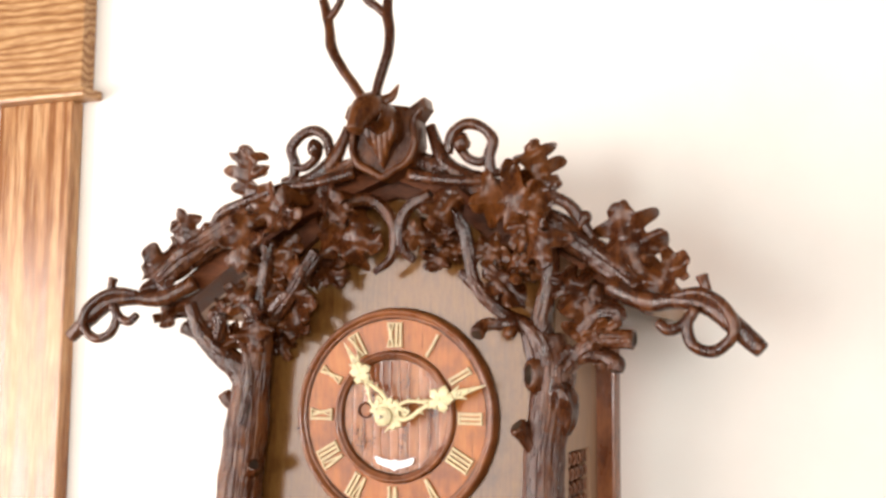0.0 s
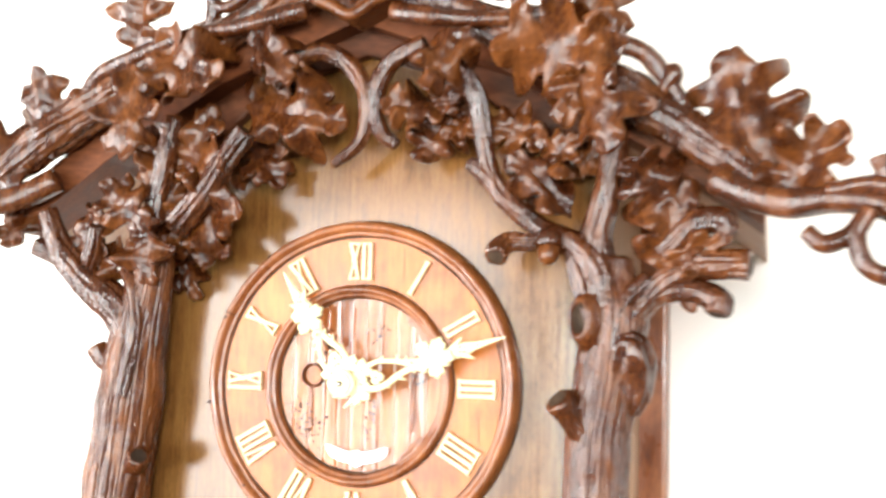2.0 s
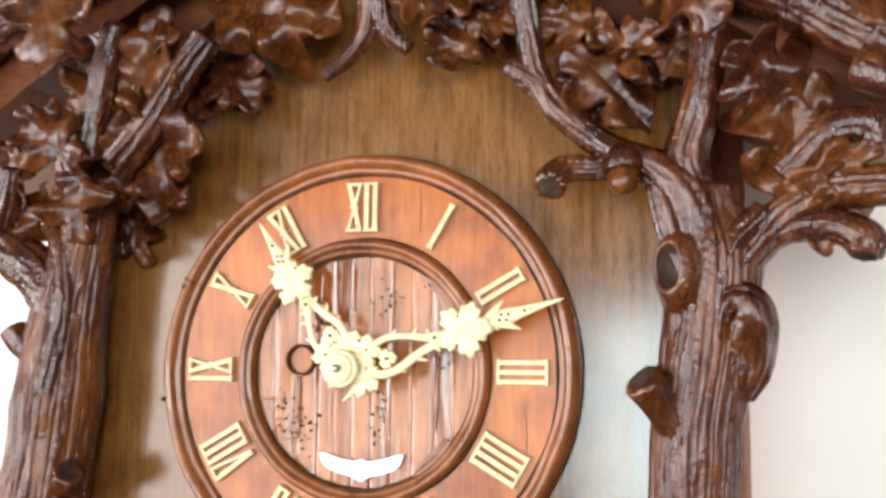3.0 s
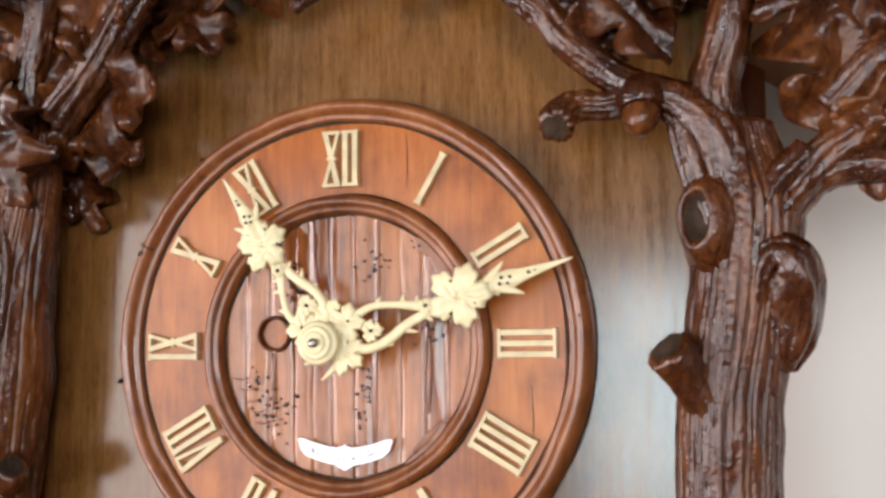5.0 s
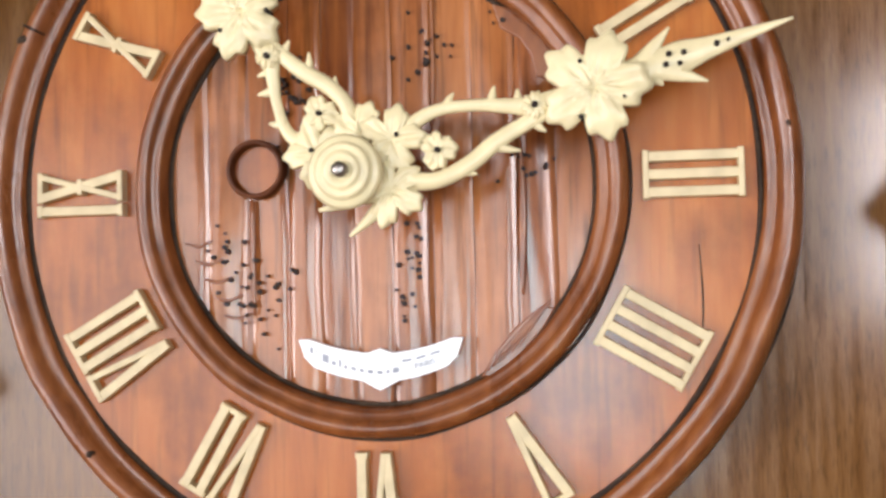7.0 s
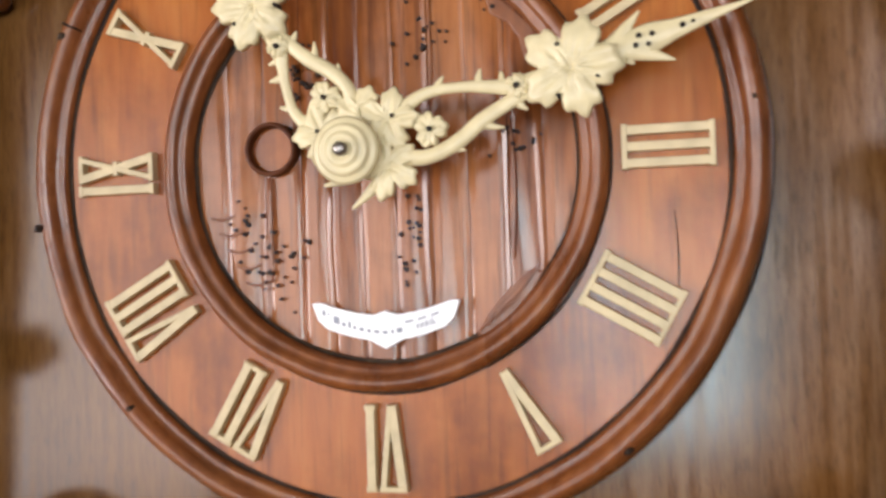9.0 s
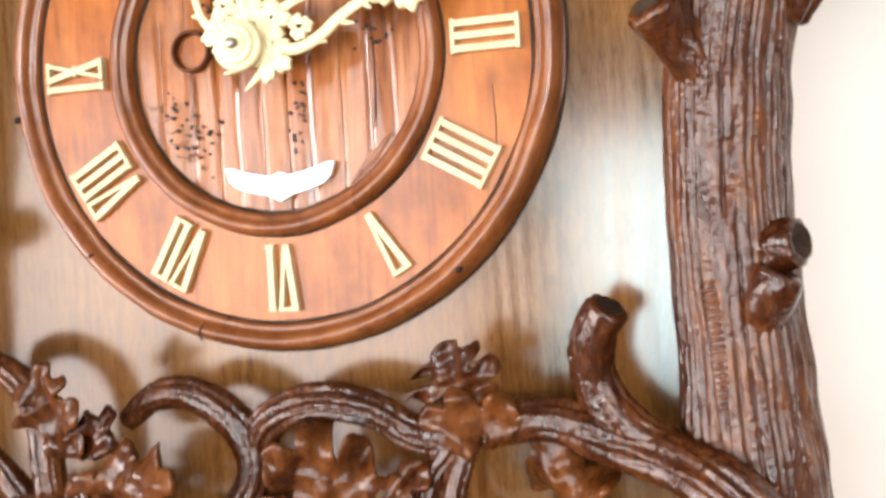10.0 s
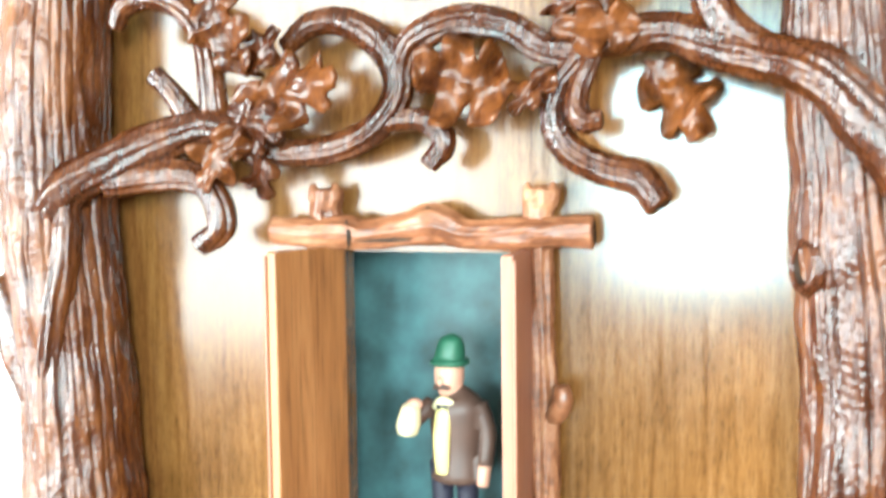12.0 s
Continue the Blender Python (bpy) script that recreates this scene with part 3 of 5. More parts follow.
# shield
bm = bmesh.new()
SH = [(-0.036, 0.318), (-0.020, 0.311), (0.006, 0.316), (0.032, 0.311), (0.047, 0.320), (0.050, 0.309), (0.041, 0.297), (0.043, 0.272), (0.036, 0.253), (0.020, 0.244), (0.005, 0.236), (-0.010, 0.244), (-0.026, 0.253), (-0.033, 0.272), (-0.030, 0.297), (-0.040, 0.309)]
prism(bm, SH, -0.052, -0.030, 0.003)
shield = part("shield", bm, M_LEAF, clock, "carved shield plaque with raised rim", smooth=False)
bm = bmesh.new()
rim = [(0.005 + (x - 0.005) * 0.90, -0.054, 0.279 + (z - 0.279) * 0.90, 0.0042) for x, z in SH[5:]] 
tube(bm, rim, around=10, steps=4, bark=0.02, knots=0.05)
part("shield_rim", bm, M_LEAF, shield)

# carved stag head, as plain carved forms, with slender antlers
bm = bmesh.new()
tube(bm, [(0.010, -0.045, 0.286, 0.017), (0.006, -0.065, 0.299, 0.0165), (0.002, -0.080, 0.305, 0.0155), (-0.001, -0.090, 0.298, 0.0135), (-0.003, -0.098, 0.287, 0.0098), (-0.004, -0.101, 0.279, 0.0082)], around=20, bark=0.06, knots=0.05)
tube(bm, [(0.006, -0.078, 0.312, 0.005), (0.022, -0.076, 0.315, 0.0050), (0.030, -0.074, 0.328, 0.0012)], around=10, flat=0.5, bark=0.03)
tube(bm, [(-0.004, -0.078, 0.311, 0.0045), (-0.015, -0.076, 0.309, 0.005), (-0.021, -0.074, 0.312, 0.0012)], around=10, flat=0.5, bark=0.03)
tube(bm, [(0.012, -0.086, 0.304, 0.004), (0.013, -0.089, 0.298, 0.0035)], around=10, bark=0.03)
for k, (dx, low) in enumerate(((-0.011, 0.262), (-0.005, 0.254), (0.001, 0.249), (0.008, 0.255), (0.014, 0.263))):
    tube(bm, [(0.004 + 1.1 * dx, -0.066, 0.296, 0.0045), (0.005 + dx, -0.063, 0.281, 0.0048), (0.005 + 0.55 * dx, -0.057, low + 0.008, 0.0034), (0.005 + 0.3 * dx, -0.052, low, 0.0012)], around=12, bark=0.08, knots=0.08, seed=k * 2.1)
part("stag_head", bm, M_LEAF, clock, "small carved stag head on the shield")
for rows, br in ((
    [(-0.004, -0.078, 0.312, 0.0052), (-0.018, -0.076, 0.331, 0.0048), (-0.036, -0.073, 0.355, 0.0050), (-0.047, -0.07, 0.375, 0.0056), (-0.051, -0.068, 0.395, 0.0050), (-0.056, -0.066, 0.414, 0.0050), (-0.063, -0.064, 0.435, 0.004), (-0.070, -0.06, 0.455, 0.0025)],
    [(-0.054, -0.067, 0.404, 0.004), (-0.044, -0.07, 0.412, 0.0038), (-0.036, -0.072, 0.424, 0.0035), (-0.034, -0.072, 0.440, 0.0015)]), (
    [(0.006, -0.078, 0.312, 0.0052), (0.010, -0.076, 0.334, 0.0048), (0.017, -0.073, 0.360, 0.0050), (0.018, -0.07, 0.385, 0.0052), (0.014, -0.068, 0.403, 0.0056), (0.014, -0.066, 0.420, 0.0042), (0.018, -0.064, 0.440, 0.0035), (0.022, -0.06, 0.456, 0.002)],
    [(0.013, -0.068, 0.402, 0.0045), (0.002, -0.07, 0.412, 0.0042), (-0.008, -0.072, 0.420, 0.0038), (-0.015, -0.072, 0.436, 0.0015)])):
    bm = bmesh.new()
    tube(bm, rows, around=12, bark=0.10, knots=0.15)
    tube(bm, br, around=10, bark=0.08)
    part("antler", bm, M_LEAF, clock, "slender forked antler")

# ---- tree trunks at the corners of the front ----
trunk_r = branch("tree_trunk", clock, [(0.186, -0.024, -0.42, 0.030), (0.181, -0.024, -0.34, 0.027), (0.179, -0.024, -0.265, 0.0255), (0.173, -0.024, -0.205, 0.0235), (0.1675, -0.024, -0.15, 0.0215), (0.164, -0.024, -0.085, 0.0200), (0.165, -0.024, -0.03, 0.0195), (0.171, -0.025, 0.012, 0.020), (0.174, -0.026, 0.05, 0.0205), (0.171, -0.027, 0.082, 0.014)], around=240, steps=52, bark=0.045, knots=0.08, fold=4, cuts=34, deep=0.10, ribs=0.15, narrow=0.62, wander=0.05, pitch=1450, mat=M_TRUNK, label="carved trunk with grooved bark")
trunk_l = branch("tree_trunk", clock, [(-0.163, -0.024, -0.42, 0.028), (-0.167, -0.024, -0.335, 0.0280), (-0.1695, -0.024, -0.275, 0.0255), (-0.175, -0.024, -0.21, 0.0265), (-0.1765, -0.024, -0.16, 0.0250), (-0.172, -0.024, -0.09, 0.0232), (-0.164, -0.025, -0.02, 0.0228), (-0.158, -0.026, 0.03, 0.0195), (-0.150, -0.027, 0.07, 0.0155), (-0.146, -0.028, 0.10, 0.012)], around=240, steps=52, bark=0.045, knots=0.08, fold=4, cuts=34, deep=0.10, ribs=0.15, narrow=0.62, wander=0.05, pitch=1450, seed=4, mat=M_TRUNK, label="carved trunk with grooved bark")



def stub(parent, rows, label="sawn branch stub", **kw):
    kw = dict(dict(cuts=9, deep=0.18, hollow=0.35, narrow=1.0, ribs=0.5), **kw)
    return branch("branch_stub", parent, rows, cap_mat=1, label=label, around=32, **kw)


def knot_hole(parent, centre, axis, r, tall, deep, neck, flare, seed, label):
    """A healed knot: a swollen collar round an oval mouth that looks along axis."""
    bm = bmesh.new()
    w = Vector(axis).normalized()
    side = w.cross(Vector((0, 0, 1))).normalized()
    up = side.cross(w)
    rings = []
    for rad, out in ((1.50 + flare, -neck / r), (1.46 + 0.5 * flare, -0.62 * neck / r), (1.38 + 0.15 * flare, -0.55), (1.26, -0.12), (1.12, 0.02), (1.0, 0.0), (0.90, -0.22 * deep / r), (0.74, -0.75 * deep / r), (0.40, -deep / r), (0.02, -1.02 * deep / r)):
        ring = []
        for k in range(40):
            a = 2 * math.pi * k / 40
            wob = 1 + 0.10 * noise.noise(Vector((math.cos(a) * 1.5 + seed, math.sin(a) * 1.5, rad))) + 0.035 * math.sin(out * 9 + 2 * a) * (rad > 1.2)
            ring.append(bm.verts.new(Vector(centre) + side * (r * rad * wob * math.cos(a)) + up * (r * rad * wob * tall * math.sin(a)) + w * (r * out)))
        rings.append(ring)
    # inner mouth rings coloured dark for the shade of a deeper hollow
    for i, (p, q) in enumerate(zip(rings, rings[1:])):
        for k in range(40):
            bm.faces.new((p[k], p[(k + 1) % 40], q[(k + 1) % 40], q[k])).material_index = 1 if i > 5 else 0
    part("knot", bm, [M_BARK, M_CUT_SHADE], parent, label)


stub(trunk_r, [(0.164, -0.030, -0.032, 0.0085), (0.156, -0.036, -0.022, 0.0080), (0.1500, -0.040, -0.0125, 0.0080), (0.1462, -0.0432, -0.0065, 0.0092), (0.1440, -0.0455, -0.0035, 0.0090)], seed=1.3, deep=0.10)
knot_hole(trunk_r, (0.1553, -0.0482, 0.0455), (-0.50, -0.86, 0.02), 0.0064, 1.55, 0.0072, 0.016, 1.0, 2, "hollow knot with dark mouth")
branch("burl_hood", trunk_r, [(0.174, -0.036, -0.004, 0.004), (0.176, -0.040, 0.018, 0.0055), (0.180, -0.040, 0.030, 0.0078), (0.186, -0.038, 0.028, 0.0108), (0.1880, -0.034, 0.016, 0.0118), (0.187, -0.031, 0.003, 0.0095), (0.184, -0.028, -0.010, 0.006)], seed=3, around=48, steps=14, cuts=7, deep=0.14, ribs=0.5, bark=0.22, knots=0.20, label="hooded burl round a dark hollow")
stub(trunk_r, [(0.170, -0.036, -0.104, 0.007), (0.174, -0.041, -0.094, 0.0085), (0.177, -0.042, -0.088, 0.008)], seed=5, label="rounded burl")
stub(trunk_r, [(0.172, -0.034, -0.083, 0.008), (0.179, -0.038, -0.080, 0.0082), (0.1835, -0.041, -0.079, 0.0076)], seed=5.5)
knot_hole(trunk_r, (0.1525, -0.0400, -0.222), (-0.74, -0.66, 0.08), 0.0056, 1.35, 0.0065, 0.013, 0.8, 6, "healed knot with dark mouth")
stub(trunk_l, [(-0.172, -0.03, 0.005, 0.007), (-0.181, -0.033, 0.013, 0.0075), (-0.186, -0.035, 0.021, 0.0070)], seed=7)
stub(trunk_l, [(-0.150, -0.036, -0.060, 0.007), (-0.145, -0.041, -0.055, 0.0078), (-0.142, -0.044, -0.052, 0.0072)], seed=8)
stub(trunk_l, [(-0.180, -0.03, -0.285, 0.015), (-0.190, -0.034, -0.258, 0.012), (-0.200, -0.036, -0.234, 0.009)], seed=9, label="broken branch stub", cuts=8)

# short chisel notches cut across the front of the trunk
for k in range(19):
    x, z = 0.1572 + 0.00018 * k, -0.090 - 0.0022 * k
    w = 0.0030 + 0.0006 * math.sin(k * 0.8)
    y = -0.024 - math.sqrt(0.0208**2 - (x - 0.165 - 0.05 * max(0.0, -0.09 - z)) ** 2)
    bm = bmesh.new()
    tube(bm, [(x - w, y + 0.0010, z - 0.0004, 0.0003), (x - w * 0.3, y + 0.0001, z, 0.0007), (x + w * 0.4, y + 0.0001, z + 0.0002, 0.0007), (x + w, y + 0.0010, z - 0.0003, 0.0003)], around=8, steps=3, bark=0.05, knots=0.05, seed=k * 1.7)
    part("chisel_notch", bm, M_TRUNK, trunk_r)

# twisting strands over the upper trunk
for i, rows in enumerate((
    [(0.180, -0.038, -0.020, 0.003), (0.181, -0.042, 0.010, 0.0050), (0.176, -0.046, 0.032, 0.0055), (0.182, -0.044, 0.055, 0.006), (0.196, -0.042, 0.070, 0.006)],
    [(0.166, -0.043, 0.028, 0.004), (0.155, -0.042, 0.066, 0.006), (0.150, -0.042, 0.090, 0.006), (0.140, -0.042, 0.100, 0.004)],
    [(-0.166, -0.044, -0.060, 0.003), (-0.160, -0.047, -0.020, 0.0055), (-0.152, -0.046, 0.030, 0.0060), (-0.156, -0.044, 0.062, 0.0060), (-0.166, -0.042, 0.075, 0.004)],
    [(-0.176, -0.044, -0.300, 0.004), (-0.166, -0.050, -0.260, 0.0060), (-0.158, -0.050, -0.220, 0.0060), (-0.158, -0.046, -0.190, 0.005)],
)):
    branch("bark_strand", trunk_r if i < 2 else trunk_l, [(x, y + 0.005, z, r) for x, y, z, r in rows], seed=70 + i, around=44, steps=14, cuts=7, deep=0.30, narrow=0.90, bark=0.14)

# ---- branches of the upper carving ----
def upper_branch(i, rows):
    branch("branch", clock, rows, seed=10 + i * 1.7, cap_mat=1, around=54, steps=16, cuts=9, deep=0.28, ribs=0.40, narrow=0.90, bark=0.14)


# out of the trunk with the sawn stub, to the middle
upper_branch(0, [(0.170, -0.03, 0.056, 0.0165), (0.163, -0.034, 0.078, 0.0125), (0.148, -0.036, 0.092, 0.0085), (0.126, -0.034, 0.104, 0.0065), (0.106, -0.036, 0.121, 0.0065), (0.096, -0.036, 0.138, 0.006), (0.092, -0.038, 0.160, 0.006), (0.087, -0.042, 0.186, 0.0065), (0.074, -0.046, 0.207, 0.006)])
upper_branch(1, [(0.106, -0.034, 0.122, 0.006), (0.094, -0.036, 0.136, 0.0065), (0.082, -0.036, 0.144, 0.004)])
upper_branch(2, [(0.150, -0.034, 0.090, 0.007), (0.138, -0.034, 0.094, 0.0060), (0.122, -0.034, 0.093, 0.0055), (0.110, -0.036, 0.093, 0.0062), (0.1045, -0.042, 0.088, 0.0068), (0.1040, -0.048, 0.083, 0.0070)])
acorn = branch("acorn", clock, [(0.1365, -0.0400, 0.0900, 0.0070), (0.1362, -0.0440, 0.0850, 0.0070), (0.1358, -0.0465, 0.0805, 0.0050), (0.1356, -0.0475, 0.0785, 0.0018)], mat=M_LEAF, label="smooth carved acorn", around=32, bark=0.02, knots=0.02)
branch("acorn_cup", acorn, [(0.1420, -0.0350, 0.1000, 0.0030), (0.1390, -0.0370, 0.0970, 0.0075), (0.1368, -0.0400, 0.0935, 0.0092), (0.1364, -0.0420, 0.0895, 0.0090), (0.1364, -0.0424, 0.0885, 0.0076)], around=40, ribs=0.5, bark=0.10, knots=0.05)
upper_branch(4, [(0.166, -0.028, 0.070, 0.0125), (0.163, -0.032, 0.096, 0.0100), (0.170, -0.034, 0.122, 0.0085), (0.174, -0.036, 0.16, 0.008), (0.166, -0.04, 0.19, 0.008)])
# to the sawn log and the hanging hook by the eaves
upper_branch(5, [(0.178, -0.03, 0.042, 0.011), (0.193, -0.034, 0.057, 0.0085), (0.206, -0.036, 0.069, 0.0085), (0.223, -0.038, 0.078, 0.0085), (0.240, -0.04, 0.079, 0.0085), (0.254, -0.042, 0.078, 0.0085)])
upper_branch(6, [(0.182, -0.03, 0.050, 0.010), (0.194, -0.034, 0.060, 0.008), (0.210, -0.036, 0.064, 0.007), (0.226, -0.036, 0.063, 0.007), (0.237, -0.038, 0.057, 0.008), (0.236, -0.04, 0.050, 0.007)])
upper_branch(7, [(0.205, -0.038, 0.085, 0.008), (0.222, -0.042, 0.102, 0.008), (0.238, -0.044, 0.104, 0.0075), (0.243, -0.044, 0.096, 0.006)])
# out of the other trunk
upper_branch(8, [(-0.158, -0.03, 0.028, 0.014), (-0.172, -0.033, 0.048, 0.0125), (-0.190, -0.036, 0.062, 0.0115), (-0.205, -0.038, 0.075, 0.0100), (-0.219, -0.04, 0.094, 0.0085), (-0.228, -0.042, 0.116, 0.007)])
upper_branch(9, [(-0.205, -0.038, 0.078, 0.008), (-0.222, -0.04, 0.085, 0.0065), (-0.235, -0.042, 0.091, 0.0070)])
upper_branch(10, [(-0.196, -0.036, 0.076, 0.007), (-0.188, -0.042, 0.090, 0.006), (-0.184, -0.046, 0.104, 0.005)])
upper_branch(11, [(-0.148, -0.03, 0.085, 0.0135), (-0.146, -0.032, 0.115, 0.009), (-0.138, -0.036, 0.15, 0.008), (-0.128, -0.04, 0.18, 0.007)])
upper_branch(12, [(-0.126, -0.038, 0.103, 0.009), (-0.104, -0.042, 0.125, 0.0085), (-0.087, -0.044, 0.148, 0.0085), (-0.072, -0.045, 0.167, 0.0075)])
# arcs under the ridge
upper_branch(13, [(-0.013, -0.032, 0.146, 0.003), (0.004, -0.034, 0.158, 0.0045), (0.011, -0.036, 0.174, 0.005), (0.009, -0.038, 0.196, 0.0055), (-0.004, -0.038, 0.213, 0.006), (-0.022, -0.038, 0.221, 0.006), (-0.042, -0.038, 0.216, 0.006), (-0.056, -0.038, 0.200, 0.005)])
upper_branch(14, [(0.030, -0.028, 0.158, 0.0035), (0.021, -0.032, 0.166, 0.0050), (0.0165, -0.036, 0.178, 0.0055), (0.019, -0.038, 0.196, 0.006), (0.030, -0.04, 0.212, 0.006), (0.052, -0.042, 0.222, 0.006)])

# ---- oak leaves of the upper carving: base and tip in x, z, then width and the depth of base and tip ----
LEAVES_WEST = [
    (-0.158, 0.227, -0.155, 0.277, 0.040, -0.045, -0.050),
    (-0.150, 0.226, -0.088, 0.198, 0.041, -0.055, -0.065),
    (-0.152, 0.215, -0.146, 0.155, 0.034, -0.060, -0.076),
    (-0.225, 0.152, -0.238, 0.210, 0.041, -0.050, -0.052),
    (-0.249, 0.126, -0.275, 0.171, 0.040, -0.055, -0.060),
    (-0.066, 0.239, -0.036, 0.200, 0.026, -0.055, -0.062),
    (-0.265, 0.123, -0.250, 0.095, 0.027, -0.040, -0.045),
    (-0.150, 0.176, -0.093, 0.145, 0.034, -0.035, -0.046),
    (-0.130, 0.134, -0.105, 0.180, 0.030, -0.030, -0.045),
    (-0.136, 0.166, -0.152, 0.133, 0.025, -0.030, -0.036),
]
LEAVES_WEST_LOW = [
    (-0.080, 0.187, -0.014, 0.175, 0.040, -0.035, -0.040),
    (-0.082, 0.169, -0.057, 0.138, 0.027, -0.022, -0.030),
    (-0.139, 0.104, -0.081, 0.117, 0.038, -0.030, -0.040),
    (-0.141, 0.097, -0.094, 0.090, 0.023, -0.022, -0.028),
    (-0.145, 0.114, -0.141, 0.070, 0.034, -0.046, -0.047),
    (-0.143, 0.100, -0.173, 0.131, 0.029, -0.045, -0.050),
    (-0.210, 0.081, -0.185, 0.112, 0.033, -0.038, -0.042),
    (-0.210, 0.084, -0.157, 0.084, 0.023, -0.038, -0.042),
]
LEAVES_EAST = [
    (0.085, 0.227, 0.066, 0.188, 0.028, -0.060, -0.072),
    (0.186, 0.210, 0.114, 0.205, 0.052, -0.058, -0.072),
    (0.175, 0.213, 0.158, 0.260, 0.039, -0.045, -0.052),
    (0.157, 0.198, 0.175, 0.151, 0.038, -0.062, -0.070),
    (0.166, 0.204, 0.147, 0.168, 0.025, -0.055, -0.062),
    (0.263, 0.117, 0.242, 0.192, 0.055, -0.050, -0.058),
    (0.259, 0.114, 0.302, 0.149, 0.034, -0.055, -0.062),
    (0.066, 0.183, 0.028, 0.182, 0.029, -0.030, -0.040),
    (0.063, 0.181, 0.050, 0.150, 0.025, -0.025, -0.032),
    (0.058, 0.175, 0.083, 0.167, 0.021, -0.025, -0.030),
    (0.062, 0.176, 0.072, 0.195, 0.018, -0.034, -0.040),
]
LEAVES_EAST_LOW = [
    (0.133, 0.158, 0.098, 0.170, 0.025, -0.028, -0.036),
    (0.118, 0.133, 0.147, 0.156, 0.027, -0.030, -0.038),
    (0.150, 0.110, 0.117, 0.145, 0.024, -0.036, -0.044),
    (0.135, 0.141, 0.120, 0.119, 0.021, -0.025, -0.030),
    (0.225, 0.109, 0.187, 0.135, 0.034, -0.045, -0.055),
    (0.208, 0.072, 0.210, 0.122, 0.034, -0.042, -0.050),
    (0.202, 0.104, 0.219, 0.075, 0.021, -0.040, -0.048),
    (0.202, 0.074, 0.238, 0.092, 0.017, -0.040, -0.050),
    (0.152, 0.134, 0.170, 0.162, 0.020, -0.030, -0.036),
]
rng = random.Random(7)


def spray(rows, thick, tilt):
    for x0, z0, x1, z1, w, y0, y1 in rows:
        free = 0.4 if abs(x0) > 0.22 or z1 > 0.25 else 1.0
        leaf(clock, (x0, y0, z0), (x1, y1, z1), w * 1.50, tilt=rng.uniform(-tilt, tilt) * free, cup=rng.uniform(0.50, 0.85), curl=rng.uniform(0.10, 0.32), seed=rng.uniform(0, 9), lobes=rng.choice((2, 3, 3)) if w > 0.020 else 2, thick=thick)


spray(LEAVES_WEST + LEAVES_WEST_LOW + LEAVES_EAST + LEAVES_EAST_LOW, 0.0030, 0.40)
# a second layer behind the thick clusters, each leaf turned away from the one before it
behind = []
for k, (x0, z0, x1, z1, w, y0, y1) in enumerate(LEAVES_WEST[7:] + LEAVES_WEST_LOW[:6] + LEAVES_EAST[7:] + LEAVES_EAST_LOW[1:2] + LEAVES_EAST_LOW[7:]):
    turn = radians(62 if k % 2 else -58)
    dx, dz = 0.82 * (x1 - x0), 0.82 * (z1 - z0)
    behind.append((x0, z0, x0 + dx * math.cos(turn) - dz * math.sin(turn), z0 + dx * math.sin(turn) + dz * math.cos(turn), w * 0.85, min(-0.012, y0 + 0.012), min(-0.014, y1 + 0.014)))
spray(behind, 0.0030, 0.30)

# ---- the carved branch under the dial ----
def lower_vine(i, rows):
    branch("vine", clock, rows, seed=40 + i * 1.3, cap_mat=1, around=54, steps=18, bark=0.13, knots=0.17, cuts=8, deep=0.22, ribs=0.30, narrow=1.0)


lower_vine(0, [(-0.180, -0.030, -0.222, 0.012), (-0.158, -0.040, -0.193, 0.0105), (-0.133, -0.036, -0.180, 0.0095), (-0.109, -0.032, -0.170, 0.0085), (-0.090, -0.030, -0.166, 0.0075), (-0.062, -0.028, -0.177, 0.006), (-0.035, -0.028, -0.176, 0.006), (-0.016, -0.028, -0.167, 0.006), (-0.006, -0.028, -0.152, 0.006), (-0.011, -0.028, -0.136, 0.0062), (-0.028, -0.028, -0.124, 0.0062), (-0.044, -0.028, -0.124, 0.0055), (-0.057, -0.028, -0.133, 0.004)])
lower_vine(1, [(-0.006, -0.026, -0.148, 0.0055), (0.002, -0.030, -0.133, 0.006), (0.022, -0.032, -0.126, 0.0062), (0.041, -0.032, -0.129, 0.006), (0.055, -0.030, -0.138, 0.006), (0.072, -0.030, -0.141, 0.006)])
lower_vine(2, [(-0.012, -0.028, -0.165, 0.005), (0.004, -0.028, -0.165, 0.005), (0.013, -0.028, -0.174, 0.005), (0.007, -0.030, -0.184, 0.004)])
lower_vine(3, [(-0.138, -0.030, -0.121, 0.004), (-0.133, -0.030, -0.112, 0.005), (-0.118, -0.030, -0.109, 0.0055), (-0.101, -0.030, -0.117, 0.006), (-0.093, -0.030, -0.132, 0.006), (-0.090, -0.030, -0.160, 0.006)])
lower_vine(4, [(-0.140, -0.036, -0.188, 0.008), (-0.104, -0.032, -0.187, 0.0065), (-0.091, -0.030, -0.196, 0.006), (-0.088, -0.030, -0.210, 0.006), (-0.099, -0.030, -0.218, 0.005)])
lower_vine(5, [(-0.118, -0.032, -0.143, 0.0045), (-0.110, -0.032, -0.150, 0.0045), (-0.100, -0.030, -0.165, 0.006)])
lower_vine(6, [(0.204, -0.045, -0.210, 0.013), (0.190, -0.052, -0.189, 0.012), (0.173, -0.052, -0.168, 0.0105), (0.159, -0.047, -0.153, 0.0095), (0.143, -0.036, -0.146, 0.009), (0.122, -0.030, -0.140, 0.0085), (0.105, -0.030, -0.134, 0.0075), (0.089, -0.030, -0.135, 0.007), (0.068, -0.030, -0.136, 0.006)])
